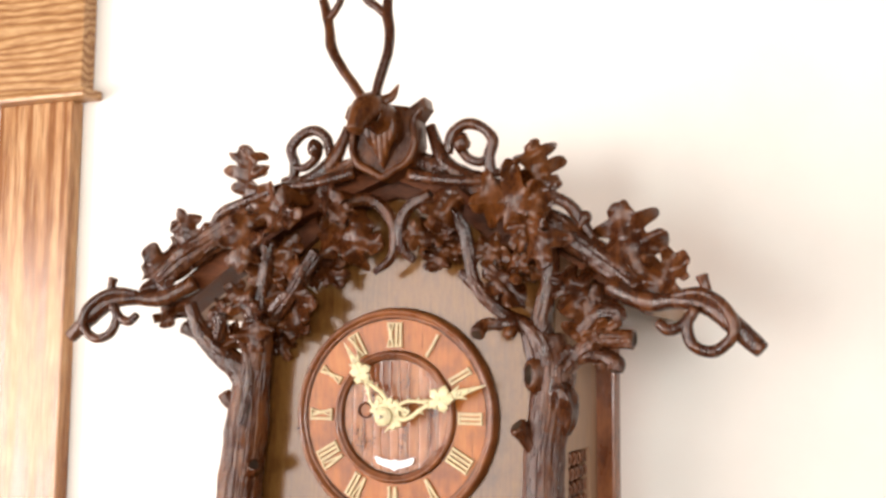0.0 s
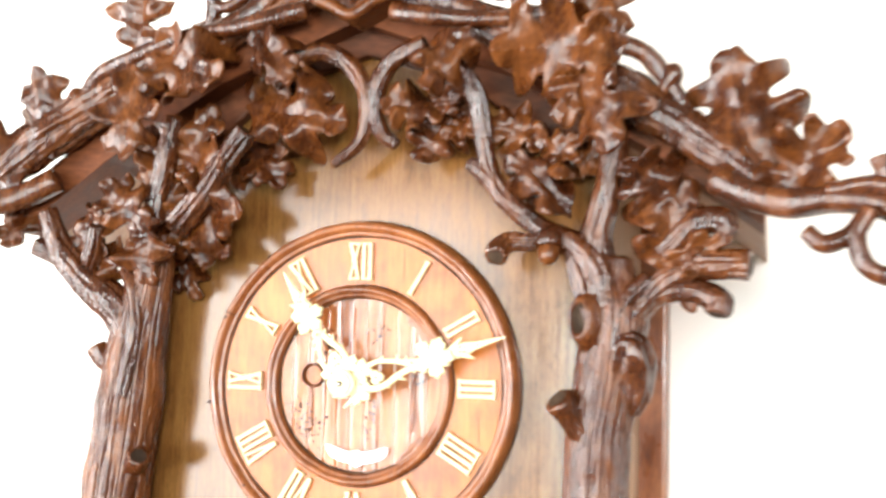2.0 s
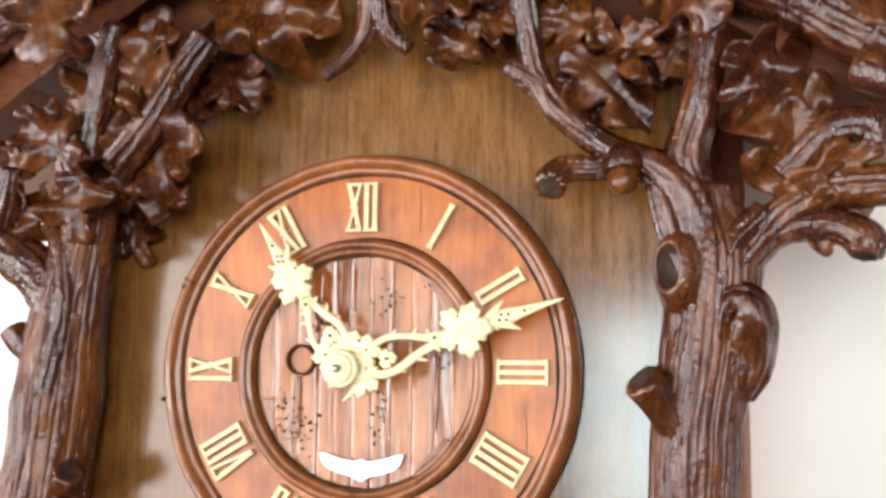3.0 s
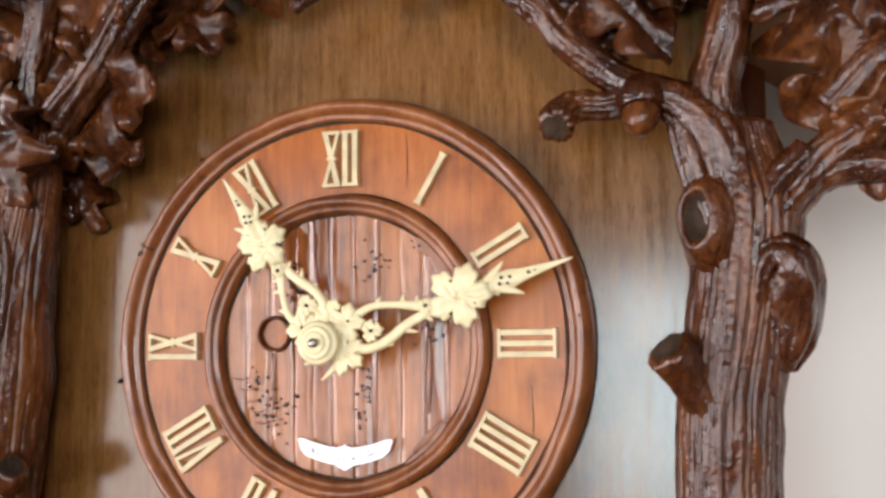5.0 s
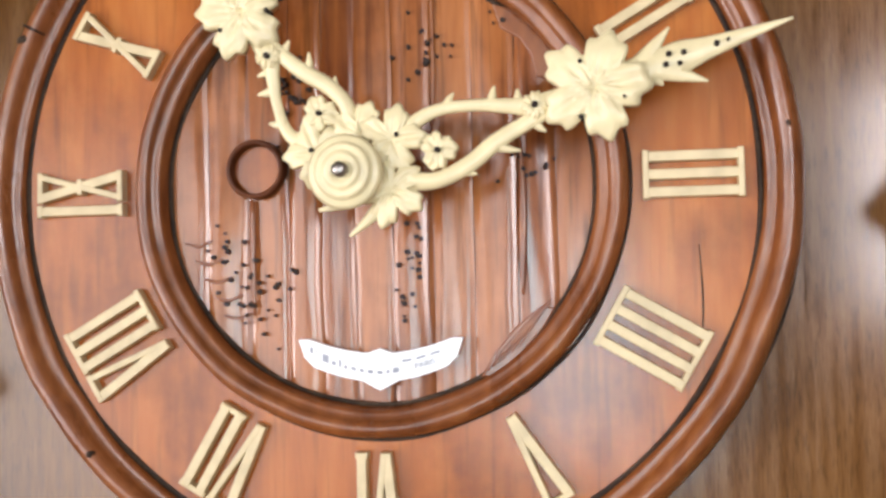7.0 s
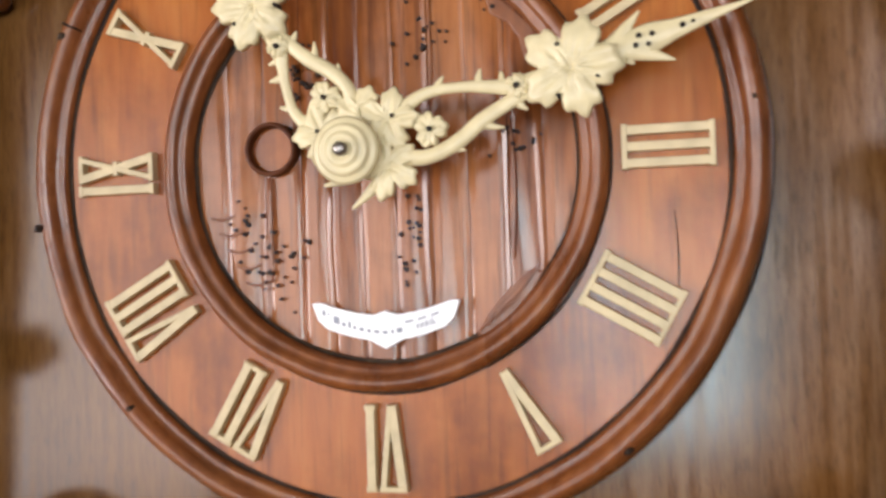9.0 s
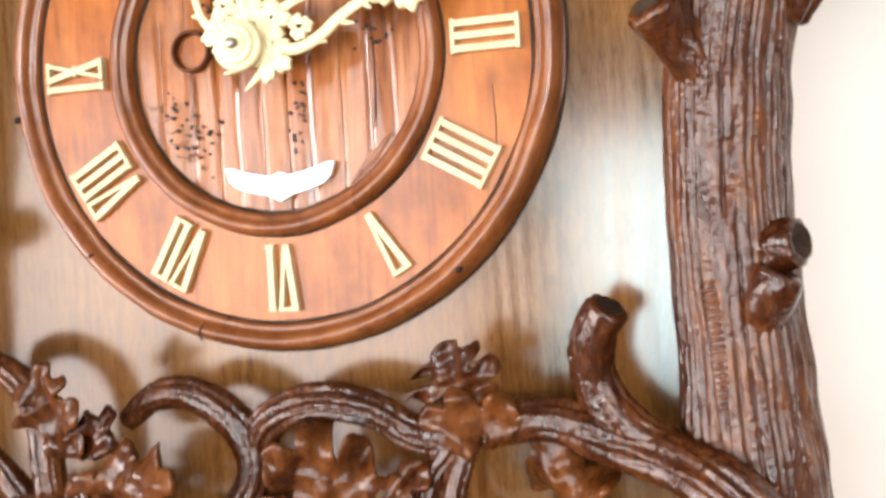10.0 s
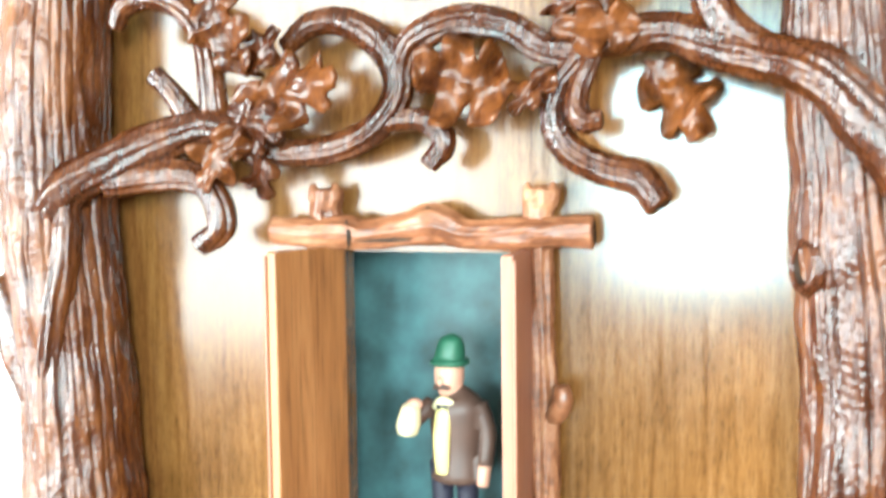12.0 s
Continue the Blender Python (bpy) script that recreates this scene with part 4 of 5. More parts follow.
lower_vine(7, [(0.1250, -0.041, -0.0965, 0.0068), (0.119, -0.037, -0.106, 0.0072), (0.119, -0.033, -0.120, 0.007), (0.128, -0.032, -0.136, 0.0075), (0.145, -0.034, -0.146, 0.0075)])
lower_vine(8, [(0.074, -0.030, -0.138, 0.0055), (0.062, -0.030, -0.153, 0.0055), (0.059, -0.030, -0.166, 0.0055), (0.065, -0.030, -0.178, 0.0058), (0.079, -0.030, -0.186, 0.006), (0.093, -0.030, -0.190, 0.0065), (0.101, -0.032, -0.200, 0.006)])
lower_vine(9, [(0.076, -0.030, -0.138, 0.004), (0.069, -0.034, -0.158, 0.0045), (0.072, -0.036, -0.167, 0.0045), (0.079, -0.036, -0.167, 0.0035)])
LEAVES_VINE = [
    (0.080, -0.131, 0.070, -0.111, 0.025, -0.038, -0.044),
    (0.097, -0.133, 0.066, -0.132, 0.016, -0.038, -0.044),
    (0.046, -0.156, 0.011, -0.148, 0.029, -0.038, -0.046),
    (0.062, -0.146, 0.046, -0.161, 0.010, -0.036, -0.040),
    (-0.077, -0.160, -0.027, -0.149, 0.023, -0.042, -0.054),
    (-0.072, -0.147, -0.080, -0.114, 0.021, -0.040, -0.050),
    (-0.073, -0.145, -0.057, -0.131, 0.013, -0.038, -0.046),
    (-0.078, -0.157, -0.054, -0.169, 0.014, -0.044, -0.050),
    (-0.072, -0.165, -0.089, -0.188, 0.017, -0.042, -0.046),
    (-0.074, -0.169, -0.060, -0.194, 0.011, -0.036, -0.042),
    (0.095, -0.142, 0.115, -0.169, 0.023, -0.020, -0.026),
]
spray(LEAVES_VINE, 0.0024, 0.14)

# ---- dial ----
bm = bmesh.new()
lathe(bm, [(0.104, -0.0002), (0.104, -0.0062), (0.0600, -0.0062), (0.0600, -0.0002)])
dial = part("dial", bm, M_DIAL, clock, "round orange pear wood dial", smooth=False)
bm = bmesh.new()
lathe(bm, [(0.1005, -0.0055), (0.1008, -0.0080), (0.1020, -0.0090), (0.1030, -0.0082), (0.1038, -0.0105), (0.1057, -0.0130), (0.1080, -0.0128), (0.1098, -0.0100), (0.1110, -0.0060), (0.1112, -0.0003)], 128)
for v in bm.verts:
    v.co += 0.0006 * noise.noise_vector(v.co * 60)
part("outer_ring", bm, M_RED, dial, "turned red-brown bezel moulding")
bm = bmesh.new()
lathe(bm, [(0.0672, -0.0060), (0.0670, -0.0090), (0.0658, -0.0118), (0.0640, -0.0126), (0.0622, -0.0115), (0.0618, -0.0100), (0.0605, -0.0105), (0.0592, -0.0095), (0.0588, -0.0030)], 128)
for v in bm.verts:
    v.co += 0.0005 * noise.noise_vector(v.co * 60)
part("inner_ring", bm, M_RED, dial, "turned red-brown inner moulding")
# dark rings painted for the shade where the mouldings meet the wood
for r0, r1 in ((0.0994, 0.1009), (0.0668, 0.0679), (0.0578, 0.0592), (0.1108, 0.1119)):
    bm = bmesh.new()
    back = 0.0062 if r0 > 0.06 else 0.0050
    back = 0.0 if r0 > 0.11 else back
    lathe(bm, [(r0, -back), (r0 + 0.0003, -back - 0.0004), (r1, -back - 0.0004), (r1, -back)], 128)
    for v in bm.verts:
        v.co += Vector((v.co.x, 0, v.co.z)).normalized() * 0.0007 * noise.noise(v.co * 45)
    part("grime_line", bm, M_CUT_SHADE, dial, "painted dark line for the shade along the moulding")

# joints of the ring segments, old knocks, and hairline cracks in the dial
for deg in (-64, 198):
    sn, cs = math.sin(radians(deg)), math.cos(radians(deg))
    bm = bmesh.new()
    tube(bm, [(0.1036 * sn, -0.0100, 0.1036 * cs, 0.0003), (0.1060 * sn, -0.0130, 0.1060 * cs, 0.0004), (0.1085 * sn, -0.0129, 0.1085 * cs, 0.0004), (0.1112 * sn, -0.0090, 0.1112 * cs, 0.0003)], around=6, steps=4, bark=0)
    part("ring_joint", bm, M_CUT_SHADE, dial, "dark joint between ring segments")
for deg, rad, size in ((-66, 0.1075, 0.0017), (-38, 0.1092, 0.0010), (84, 0.1068, 0.0011), (140, 0.1086, 0.0013), (228, 0.1060, 0.0012), (262, 0.1090, 0.0015)):
    bm = bmesh.new()
    cx, cz = rad * math.sin(radians(deg)), rad * math.cos(radians(deg))
    tube(bm, [(cx - size, -0.0120, cz - size * 0.4, size * 0.35), (cx, -0.0124, cz, size * 0.8), (cx + size, -0.0120, cz + size * 0.5, size * 0.3)], around=8, steps=4, bark=0.2, knots=0.3, seed=deg * 0.1)
    part("knock", bm, M_CUT_SHADE, dial, "dark knock in the moulding")
for x, z0, z1 in ((0.0845, -0.045, -0.018), (0.030, 0.070, 0.094)):
    bm = bmesh.new()
    tube(bm, [(x, -0.0062, z0, 0.00008), (x + 0.0004, -0.0063, (z0 + z1) / 2, 0.00022), (x - 0.0002, -0.0062, z1, 0.00008)], around=6, steps=5, bark=0.2, knots=0.6, seed=x * 40)
    part("hairline_crack", bm, M_CUT_SHADE, dial)

# centre of carved planks
CUTS = [-0.0595, -0.0475, -0.0365, -0.0245, -0.0150, -0.0060, 0.0045, 0.0155, 0.0262, 0.0380, 0.0485, 0.0595]
for i, (a, b) in enumerate(zip(CUTS, CUTS[1:])):
    bm = bmesh.new()
    grid = []
    for iz in range(33):
        row = []
        for ix in range(9):
            u = ix / 8
            x = a + 0.0001 + (b - a - 0.0002) * u
            x += 0.0007 * noise.noise(Vector((i * 3.3, iz * 0.16, 0 if u < 0.5 else 4))) * (0 if ix in (4,) else 1) * (1 if 0 < i < 10 else 0)
            half = math.sqrt(max(0.0598**2 - min(abs(x), 0.0595) ** 2, 1e-7))
            z = -half + 2 * half * iz / 32
            crown = 0.0006 * (1 - (2 * u - 1) ** 8) + 0.0004 * math.sin(2.2 * i + 3 * u) + 0.0007 * noise.noise(Vector((x * 90, z * 18, i)))
            row.append(bm.verts.new((x, -0.0042 - crown, z)))
        grid.append(row)
    for r0, r1 in zip(grid, grid[1:]):
        for k in range(8):
            bm.faces.new((r0[k], r0[k + 1], r1[k + 1], r1[k]))
    part("plank", bm, M_PLANK, dial)
bm = bmesh.new()
lathe(bm, [(0.0600, -0.0038), (0.0, -0.0038)], 64)
part("plank_ground", bm, M_RED, dial, "dark ground between the planks")

# worm holes and gouges
bm = bmesh.new()
for cx, cz, sx, sz, n in ((-0.0235, 0.0245, 0.0050, 0.0085, 30), (0.0145, 0.0350, 0.0050, 0.0065, 18), (0.0400, 0.0075, 0.0060, 0.0055, 16), (0.0110, -0.0205, 0.0022, 0.0100, 16), (0.0080, -0.0330, 0.0020, 0.0050, 8), (-0.0330, -0.0290, 0.0075, 0.0085, 30), (-0.0420, -0.0190, 0.0050, 0.0060, 14), (0.0480, -0.0350, 0.0040, 0.0040, 8), (0.0530, -0.0225, 0.0030, 0.0020, 4), (0.0380, 0.0450, 0.0040, 0.0030, 6)):
    for _ in range(n):
        x, z = rng.gauss(cx, sx * 0.7), rng.gauss(cz, sz * 0.7)
        if math.hypot(x, z) < 0.056:
            r = rng.uniform(0.0003, 0.0007)
            lathe(bm, [(r * 1.15, -0.0050), (r, -0.0064), (r * 0.7, -0.0063), (0.0, -0.0060)], 8, (x, z))
tagged(part("worm_hole_speckle", bm, M_HOLE, dial, "dark worm holes"), kind="stuff")
for rows in ([(0.039, -0.0058, 0.012, 0.0002), (0.0395, -0.006, -0.005, 0.0011), (0.0392, -0.006, -0.020, 0.0010), (0.039, -0.0058, -0.030, 0.0002)],
             [(0.016, -0.0056, 0.055, 0.0004), (0.0162, -0.0056, 0.030, 0.0006), (0.0158, -0.0056, 0.016, 0.0003)],
             [(-0.0345, -0.0056, -0.003, 0.0008), (-0.0345, -0.0058, -0.018, 0.0009), (-0.0342, -0.0056, -0.034, 0.0004)],
             *[[(0.0285 + k * 0.0024, -0.0064, -0.0505 + k * 0.0018, 0.0002), (0.0355 + k * 0.0018, -0.0064, -0.0425 + k * 0.0016, 0.0004), (0.0430 + k * 0.0009, -0.0064, -0.0345 + k * 0.0008, 0.0002)] for k in range(5)],
             *[[(-0.054 + 0.0028 * k, -0.0056, -0.014 - 0.005 * k, 0.0002), (-0.050 + 0.0028 * k, -0.0056, -0.015 - 0.005 * k, 0.0004), (-0.046 + 0.0028 * k, -0.0056, -0.0135 - 0.005 * k, 0.0002)] for k in range(5)]):
    bm = bmesh.new()
    tube(bm, rows, around=6, steps=4, flat=0.3, bark=0)
    part("gouge", bm, M_RED, dial, "dark carved gouge")
bm = bmesh.new()
prism(bm, [(0.0275, -0.0515), (0.0320, -0.0508), (0.0385, -0.0450), (0.0445, -0.0385), (0.0475, -0.0335), (0.0435, -0.0330), (0.0370, -0.0385), (0.0310, -0.0455)], -0.0058, -0.0040, 0.0004)
part("carved_patch", bm, M_RED, dial, "dark scored patch cut across the planks", smooth=False)
bm = bmesh.new()
prism(bm, [(0.0325, 0.0475), (0.0370, 0.0462), (0.0455, 0.0375), (0.0505, 0.0300), (0.0480, 0.0265), (0.0440, 0.0275), (0.0425, 0.0335), (0.0395, 0.0380), (0.0345, 0.0410)], -0.0057, -0.0040, 0.0004)
part("carved_patch", bm, M_RED, dial, "dark scored patch cut across the planks", smooth=False)
# winding hole
bm = bmesh.new()
lathe(bm, [(0.0082, -0.0040), (0.0081, -0.0078), (0.0076, -0.0086), (0.0069, -0.0084), (0.0066, -0.0075), (0.0065, -0.0040)], 40, (-0.033, 0.0055))
keyhole = part("winding_hole", bm, M_ROOF, dial, "dark-rimmed round winding hole")
bm = bmesh.new()
lathe(bm, [(0.0070, -0.0052), (0.0, -0.0052)], 32, (-0.033, 0.0055))
part("hole_plug", bm, M_DIAL, keyhole)
# enamel name plate: a ribbon that dips, peaked above and pointed below the middle
def ribbon(u):
    """Middle line of the plate at u (-1 to 1)."""
    return 0.001 + 0.0212 * u, -0.0480 + 0.0046 * u * u - 0.0006 * (1 - abs(u))


bm = bmesh.new()
top, low = [], []
for k in range(41):
    u = -1 + k / 20
    x, z = ribbon(u)
    end = max(0.0, (abs(u) - 0.88) / 0.12)
    top.append((x + 0.0010 * u, z + 0.0037 + 0.0014 * max(0.0, 1 - abs(u) / 0.16) - 0.0012 * end))
    low.append((x - 0.0006 * u, z - 0.0037 - 0.0022 * max(0.0, 1 - abs(u) / 0.24) + 0.0014 * end))
prism(bm, low + top[::-1], -0.0078, -0.0055)
plate = part("name_plate", bm, M_ENAMEL, dial, "white enamel ribbon plate with faint lettering", smooth=False)


def ink_bar(u0, u1, dz, tall):
    (x0, z0), (x1, z1) = ribbon(u0), ribbon(u1)
    bm = bmesh.new()
    prism(bm, [(x0, z0 + dz - tall / 2), (x1, z1 + dz - tall / 2), (x1, z1 + dz + tall / 2), (x0, z0 + dz + tall / 2)], -0.0081, -0.0077)
    part("lettering_bar", bm, M_INK, plate, smooth=False)


for u0, u1, dz, tall in ((-0.90, -0.86, 0.0008, 0.0016), (-0.82, -0.80, 0.0010, 0.0006), (-0.74, -0.66, 0.0, 0.0022), (-0.62, -0.57, -0.0006, 0.0011), (-0.53, -0.50, -0.0002, 0.0020), (-0.46, -0.42, -0.0008, 0.0010), (-0.37, -0.31, -0.0009, 0.0009), (-0.26, -0.21, -0.0010, 0.0009), (-0.16, -0.09, -0.0011, 0.0009), (-0.04, 0.03, -0.0012, 0.0009), (0.08, 0.12, -0.0011, 0.0010), (0.16, 0.24, -0.0009, 0.0014), (0.28, 0.40, 0.0012, 0.0007), (0.46, 0.58, 0.0012, 0.0007), (0.64, 0.76, 0.0012, 0.0007)):
    ink_bar(u0, u1, dz, tall)
text = bpy.data.curves.new("city", "FONT")
text.body, text.size, text.align_x, text.extrude = "PARIS", 0.0024, "CENTER", 0.0001
word = new("city", text)
bpy.context.view_layer.update()
bm = bmesh.new()
bm.from_mesh(bpy.data.meshes.new_from_object(word.evaluated_get(bpy.context.evaluated_depsgraph_get())))
bpy.data.objects.remove(word)
tx, tz = ribbon(0.58)
bmesh.ops.transform(bm, matrix=Matrix.Translation((tx, -0.0080, tz - 0.0016)) @ Matrix.Rotation(radians(-17), 4, "Y") @ Matrix.Rotation(radians(90), 4, "X"), verts=bm.verts[:])
part("lettering", bm, M_INK, plate, "small grey capitals", smooth=False)

# numerals, drawn upright from base (towards the centre) to top
RI, RO, NY0, NY1 = 0.0708, 0.0957, -0.0094, -0.0060


def stroke(pieces, x0, z0, x1, z1, w):
    bm = bmesh.new()
    d = Vector((x1 - x0, 0, z1 - z0)).normalized()
    s = Vector((d.z, 0, -d.x)) * w / 2
    q = [Vector((x0, 0, z0)) + s, Vector((x1, 0, z1)) + s, Vector((x1, 0, z1)) - s, Vector((x0, 0, z0)) - s]
    lift = 0.00007 * (len(pieces) % 5)
    prism(bm, [(p.x, p.z) for p in q], NY0 - lift, NY1 + lift, 0.0003)
    pieces.append(bm)


def numeral(text, hour):
    h = RO - RI
    step = {"I": 0.0046, "V": 0.0082, "X": 0.0086}
    pieces = []
    total = sum(step[c] for c in text)
    x = -total / 2
    for c in text:
        w = step[c]
        m = x + w / 2
        if c == "I":
            stroke(pieces, m, 0, m, h, 0.0026)
        elif c == "V":
            stroke(pieces, x + 0.0012, h, m, 0, 0.0027)
            stroke(pieces, x + w - 0.0010, h, m + 0.0004, 0, 0.0018)
            stroke(pieces, x, h - 0.0006, x + w, h - 0.0006, 0.0016)
        else:
            stroke(pieces, x + 0.0012, h, x + w - 0.0012, 0, 0.0026)
            stroke(pieces, x + w - 0.0010, h, x + 0.0010, 0, 0.0017)
            stroke(pieces, m - 0.0022, h / 2, m + 0.0022, h / 2, 0.0016)
            for zz in (0.0006, h - 0.0006):
                stroke(pieces, x, zz, x + w, zz, 0.0016)
        x += w
    run = text.count("I")
    if run:
        i0 = text.index("I")
        a = -total / 2 + sum(step[c] for c in text[:i0])
        for zz in (0.0006, h - 0.0006):
            stroke(pieces, a + 0.0006, zz, a + run * step["I"] - 0.0006, zz, 0.0016)
    bm = united(pieces)
    turn = Matrix.Rotation(radians(30 * hour), 4, "Y")
    bmesh.ops.transform(bm, matrix=turn @ Matrix.Translation((0, 0, RI)), verts=bm.verts[:])
    part("numeral", bm, M_BONE_OLD, dial, "fretted bone roman numeral " + text, smooth=False)


for hour, text in enumerate(("XII", "I", "II", "III", "IIII", "V", "VI", "VII", "VIII", "IX", "X", "XI")):
    numeral(text, hour)


# ---- pointers ----
def lobed(bm, cx, cz, r, y, points=5, deep=0.30, turn=0.0, thick=0.0022, seed=0.0):
    """A carved vine leaf in the plane of the dial: blunt toothed lobes round a dished middle with veins."""
    n = 90
    rings = []
    for q in range(8):
        f = q / 7
        ring = []
        for k in range(n):
            a = 2 * math.pi * k / n
            lobe = abs(math.cos(points * (a - turn) / 2))
            rad = r * (1.08 - deep + deep * lobe**0.85 - 0.13 * (0.5 - 0.5 * math.cos(points * 3 * (a - turn))) + 0.10 * noise.noise(Vector((math.cos(a) * 1.6, math.sin(a) * 1.6, seed))))
            vein = math.exp(-(((1 - lobe) / 0.05) ** 2))
            dome = thick * (0.62 + 0.20 * math.sin(f * math.pi * 0.9) - 0.15 * f**4 - 0.22 * vein * f) + 0.0007 * noise.noise(Vector((math.sin(a) * f * 4, math.cos(a) * f * 4, seed + 7)))
            ring.append(bm.verts.new((cx + rad * f * math.sin(a), y - dome, cz + rad * f * math.cos(a))) if q else None)
        rings.append(ring)
    tip = bm.verts.new((cx, y - thick * 0.3, cz))
    for k in range(n):
        bm.faces.new((tip, rings[1][k], rings[1][(k + 1) % n]))
    for a, b in zip(rings[1:], rings[2:]):
        for k in range(n):
            bm.faces.new((a[k], b[k], b[(k + 1) % n], a[(k + 1) % n]))
    back = [bm.verts.new((v.co.x, y + thick * 0.4, v.co.z)) for v in rings[-1]]
    for k in range(n):
        bm.faces.new((rings[-1][k], back[k], back[(k + 1) % n], rings[-1][(k + 1) % n]))
    bm.faces.new(back[::-1])


def hand(name, length, angle, y, leaf_at, big, label):
    """Built along +z, then turned clockwise by angle degrees; the forms are fused into one pierced carving. big: the size of its leaf."""
    L = length
    pieces = []
    fl = dict(around=12, steps=7, flat=0.6, bark=0.06, knots=0.30)

    def rosette(*args, **kw):
        b = bmesh.new()
        lobed(b, *args, **kw)
        pieces.append(b)

    def twig(rows, **kw):
        b = bmesh.new()
        tube(b, [(x, y0 + 0.00003 * len(pieces), z, r) for x, y0, z, r in rows], **kw)
        pieces.append(b)

    # leaves round the hub, and the small one inside the loop
    rosette(-0.0045, 0.115 * L, 0.0086, y, 5, 0.46, 0.2, seed=1)
    rosette(0.0075, 0.080 * L, 0.0088, y + 0.0002, 5, 0.50, 0.9, seed=2)
    rosette(0.0020, 0.205 * L, 0.0048, y + 0.0003, 3, 0.30, 0.1, seed=3)
    twig([(0.0085, y, 0.07 * L, 0.0024), (0.0120, y, 0.02 * L, 0.0016), (0.0150, y, -0.04 * L, 0.0004)], around=10, steps=4, flat=0.6, bark=0)
    twig([(0.0060, y, 0.05 * L, 0.0022), (0.0068, y, -0.03 * L, 0.0014), (0.0062, y, -0.09 * L, 0.0004)], around=10, steps=4, flat=0.6, bark=0)
    # two stems that meet before the leaf
    twig([(-0.0050, y, 0.12 * L, 0.0022), (-0.0078, y, 0.22 * L, 0.0017), (-0.0058, y, 0.31 * L, 0.0015), (-0.0028, y, 0.38 * L, 0.0018), (-0.0010, y, 0.43 * L, 0.0022), (0.0, y, leaf_at * L, 0.0022)], seed=1, **fl)
    twig([(0.0060, y, 0.10 * L, 0.0026), (0.0088, y, 0.18 * L, 0.0022), (0.0076, y, 0.26 * L, 0.0021), (0.0048, y, 0.33 * L, 0.0020), (0.0030, y, 0.40 * L, 0.0018), (0.0018, y, 0.46 * L, 0.0016)], seed=2, **fl)
    rosette(-0.0006, 0.435 * L, 0.0034, y + 0.0001, 4, 0.25, 0.6, seed=6)
    for x, f, dx, df in ((-0.0070, 0.245, -0.0034, 0.03), (-0.0040, 0.345, -0.0046, 0.02), (0.0078, 0.23, 0.0028, 0.04), (0.0052, 0.325, 0.0034, 0.05), (-0.0010, 0.40, -0.0050, 0.01), (0.0026, 0.42, 0.0036, 0.02)):
        twig([(x, y, f * L, 0.0017), (x + dx * 0.6, y, (f + df * 0.5) * L, 0.0010), (x + dx, y, (f + df) * L, 0.0003)], around=8, steps=3, flat=0.6, bark=0)
    # the large leaf
    rosette(0.0, leaf_at * L, big, y - 0.0008, 5, 0.36, math.pi * 0.10, thick=0.003, seed=4)
    rosette(0.0004, leaf_at * L, big * 0.55, y - 0.0012, 5, 0.40, 0.8, thick=0.0024, seed=8)
    # the thorned point
    twig([(0, y, (leaf_at + 0.05) * L, 0.0040), (0, y, 0.70 * L, 0.0036), (0, y, 0.76 * L, 0.0040), (0, y, 0.82 * L, 0.0027), (0, y, 0.90 * L, 0.0016), (0, y, L, 0.0003)], around=12, steps=6, flat=0.42, bark=0.02, knots=0.05)
    for sgn, f, out, df in ((-1, 0.68, 0.0078, 0.075), (1, 0.72, 0.0076, 0.075), (1, 0.685, 0.0050, 0.02)):
        twig([(sgn * 0.0010, y, (f - 0.01) * L, 0.0030), (sgn * out * 0.55, y, (f + df * 0.4) * L, 0.0018), (sgn * out, y, (f + df) * L, 0.0003)], around=10, steps=4, flat=0.5, bark=0)
    bm = united(pieces)
    place = Matrix.Translation((-0.002, 0, 0.001)) @ Matrix.Rotation(radians(angle), 4, "Y")
    bmesh.ops.transform(bm, matrix=place, verts=bm.verts[:])
    ob = part(name, bm, M_BONE, clock, label)
    bm = bmesh.new()
    for x, f, r in ((-0.0014, 0.735, 0.0007), (0.0008, 0.722, 0.0007), (-0.0006, 0.765, 0.0007), (0.0016, 0.750, 0.0006), (0.0000, 0.835, 0.0007), (0.0000, 0.86, 0.0004), (0.0062, leaf_at - 0.045, 0.0006), (-0.0066, leaf_at - 0.01, 0.0006), (0.0050, leaf_at + 0.055, 0.0006), (-0.0006, 0.435, 0.0008), (0.0020, 0.205, 0.0007), (-0.0050, 0.13, 0.0006)):
        b = bmesh.new()
        lathe(b, [(r, 0.0), (r, -0.0046), (0.0, -0.0046)], 10, (x, f * L))
        merge(bm, b, Matrix.Translation((0, y + (0.0028 if f > 0.7 else 0.0022 if abs(f - leaf_at) > 0.1 else 0.0012), 0)))
    bmesh.ops.transform(bm, matrix=place, verts=bm.verts[:])
    tagged(part("drilled_dots", bm, M_HOLE, ob, "small dark drilled dots"), kind="stuff")
    return ob


hand("hour_hand", 0.089, -34.0, -0.0215, 0.585, 0.0116, "pierced carved bone hour hand with leaves")
hand("minute_hand", 0.113, 73.0, -0.0265, 0.565, 0.0132, "pierced carved bone minute hand with leaves")
bm = bmesh.new()
lathe(bm, [(0.0058, -0.0060), (0.0058, -0.0290), (0.0092, -0.0295), (0.0094, -0.0310), (0.0084, -0.0325), (0.0076, -0.0320), (0.0070, -0.0335), (0.0060, -0.0345), (0.0054, -0.0338), (0.0046, -0.0350), (0.0034, -0.0355), (0.0026, -0.0348), (0.0, -0.0348)], 48, (-0.002, 0.001))
hub = part("hub", bm, M_BONE, clock, "turned bone hub")
bm = bmesh.new()
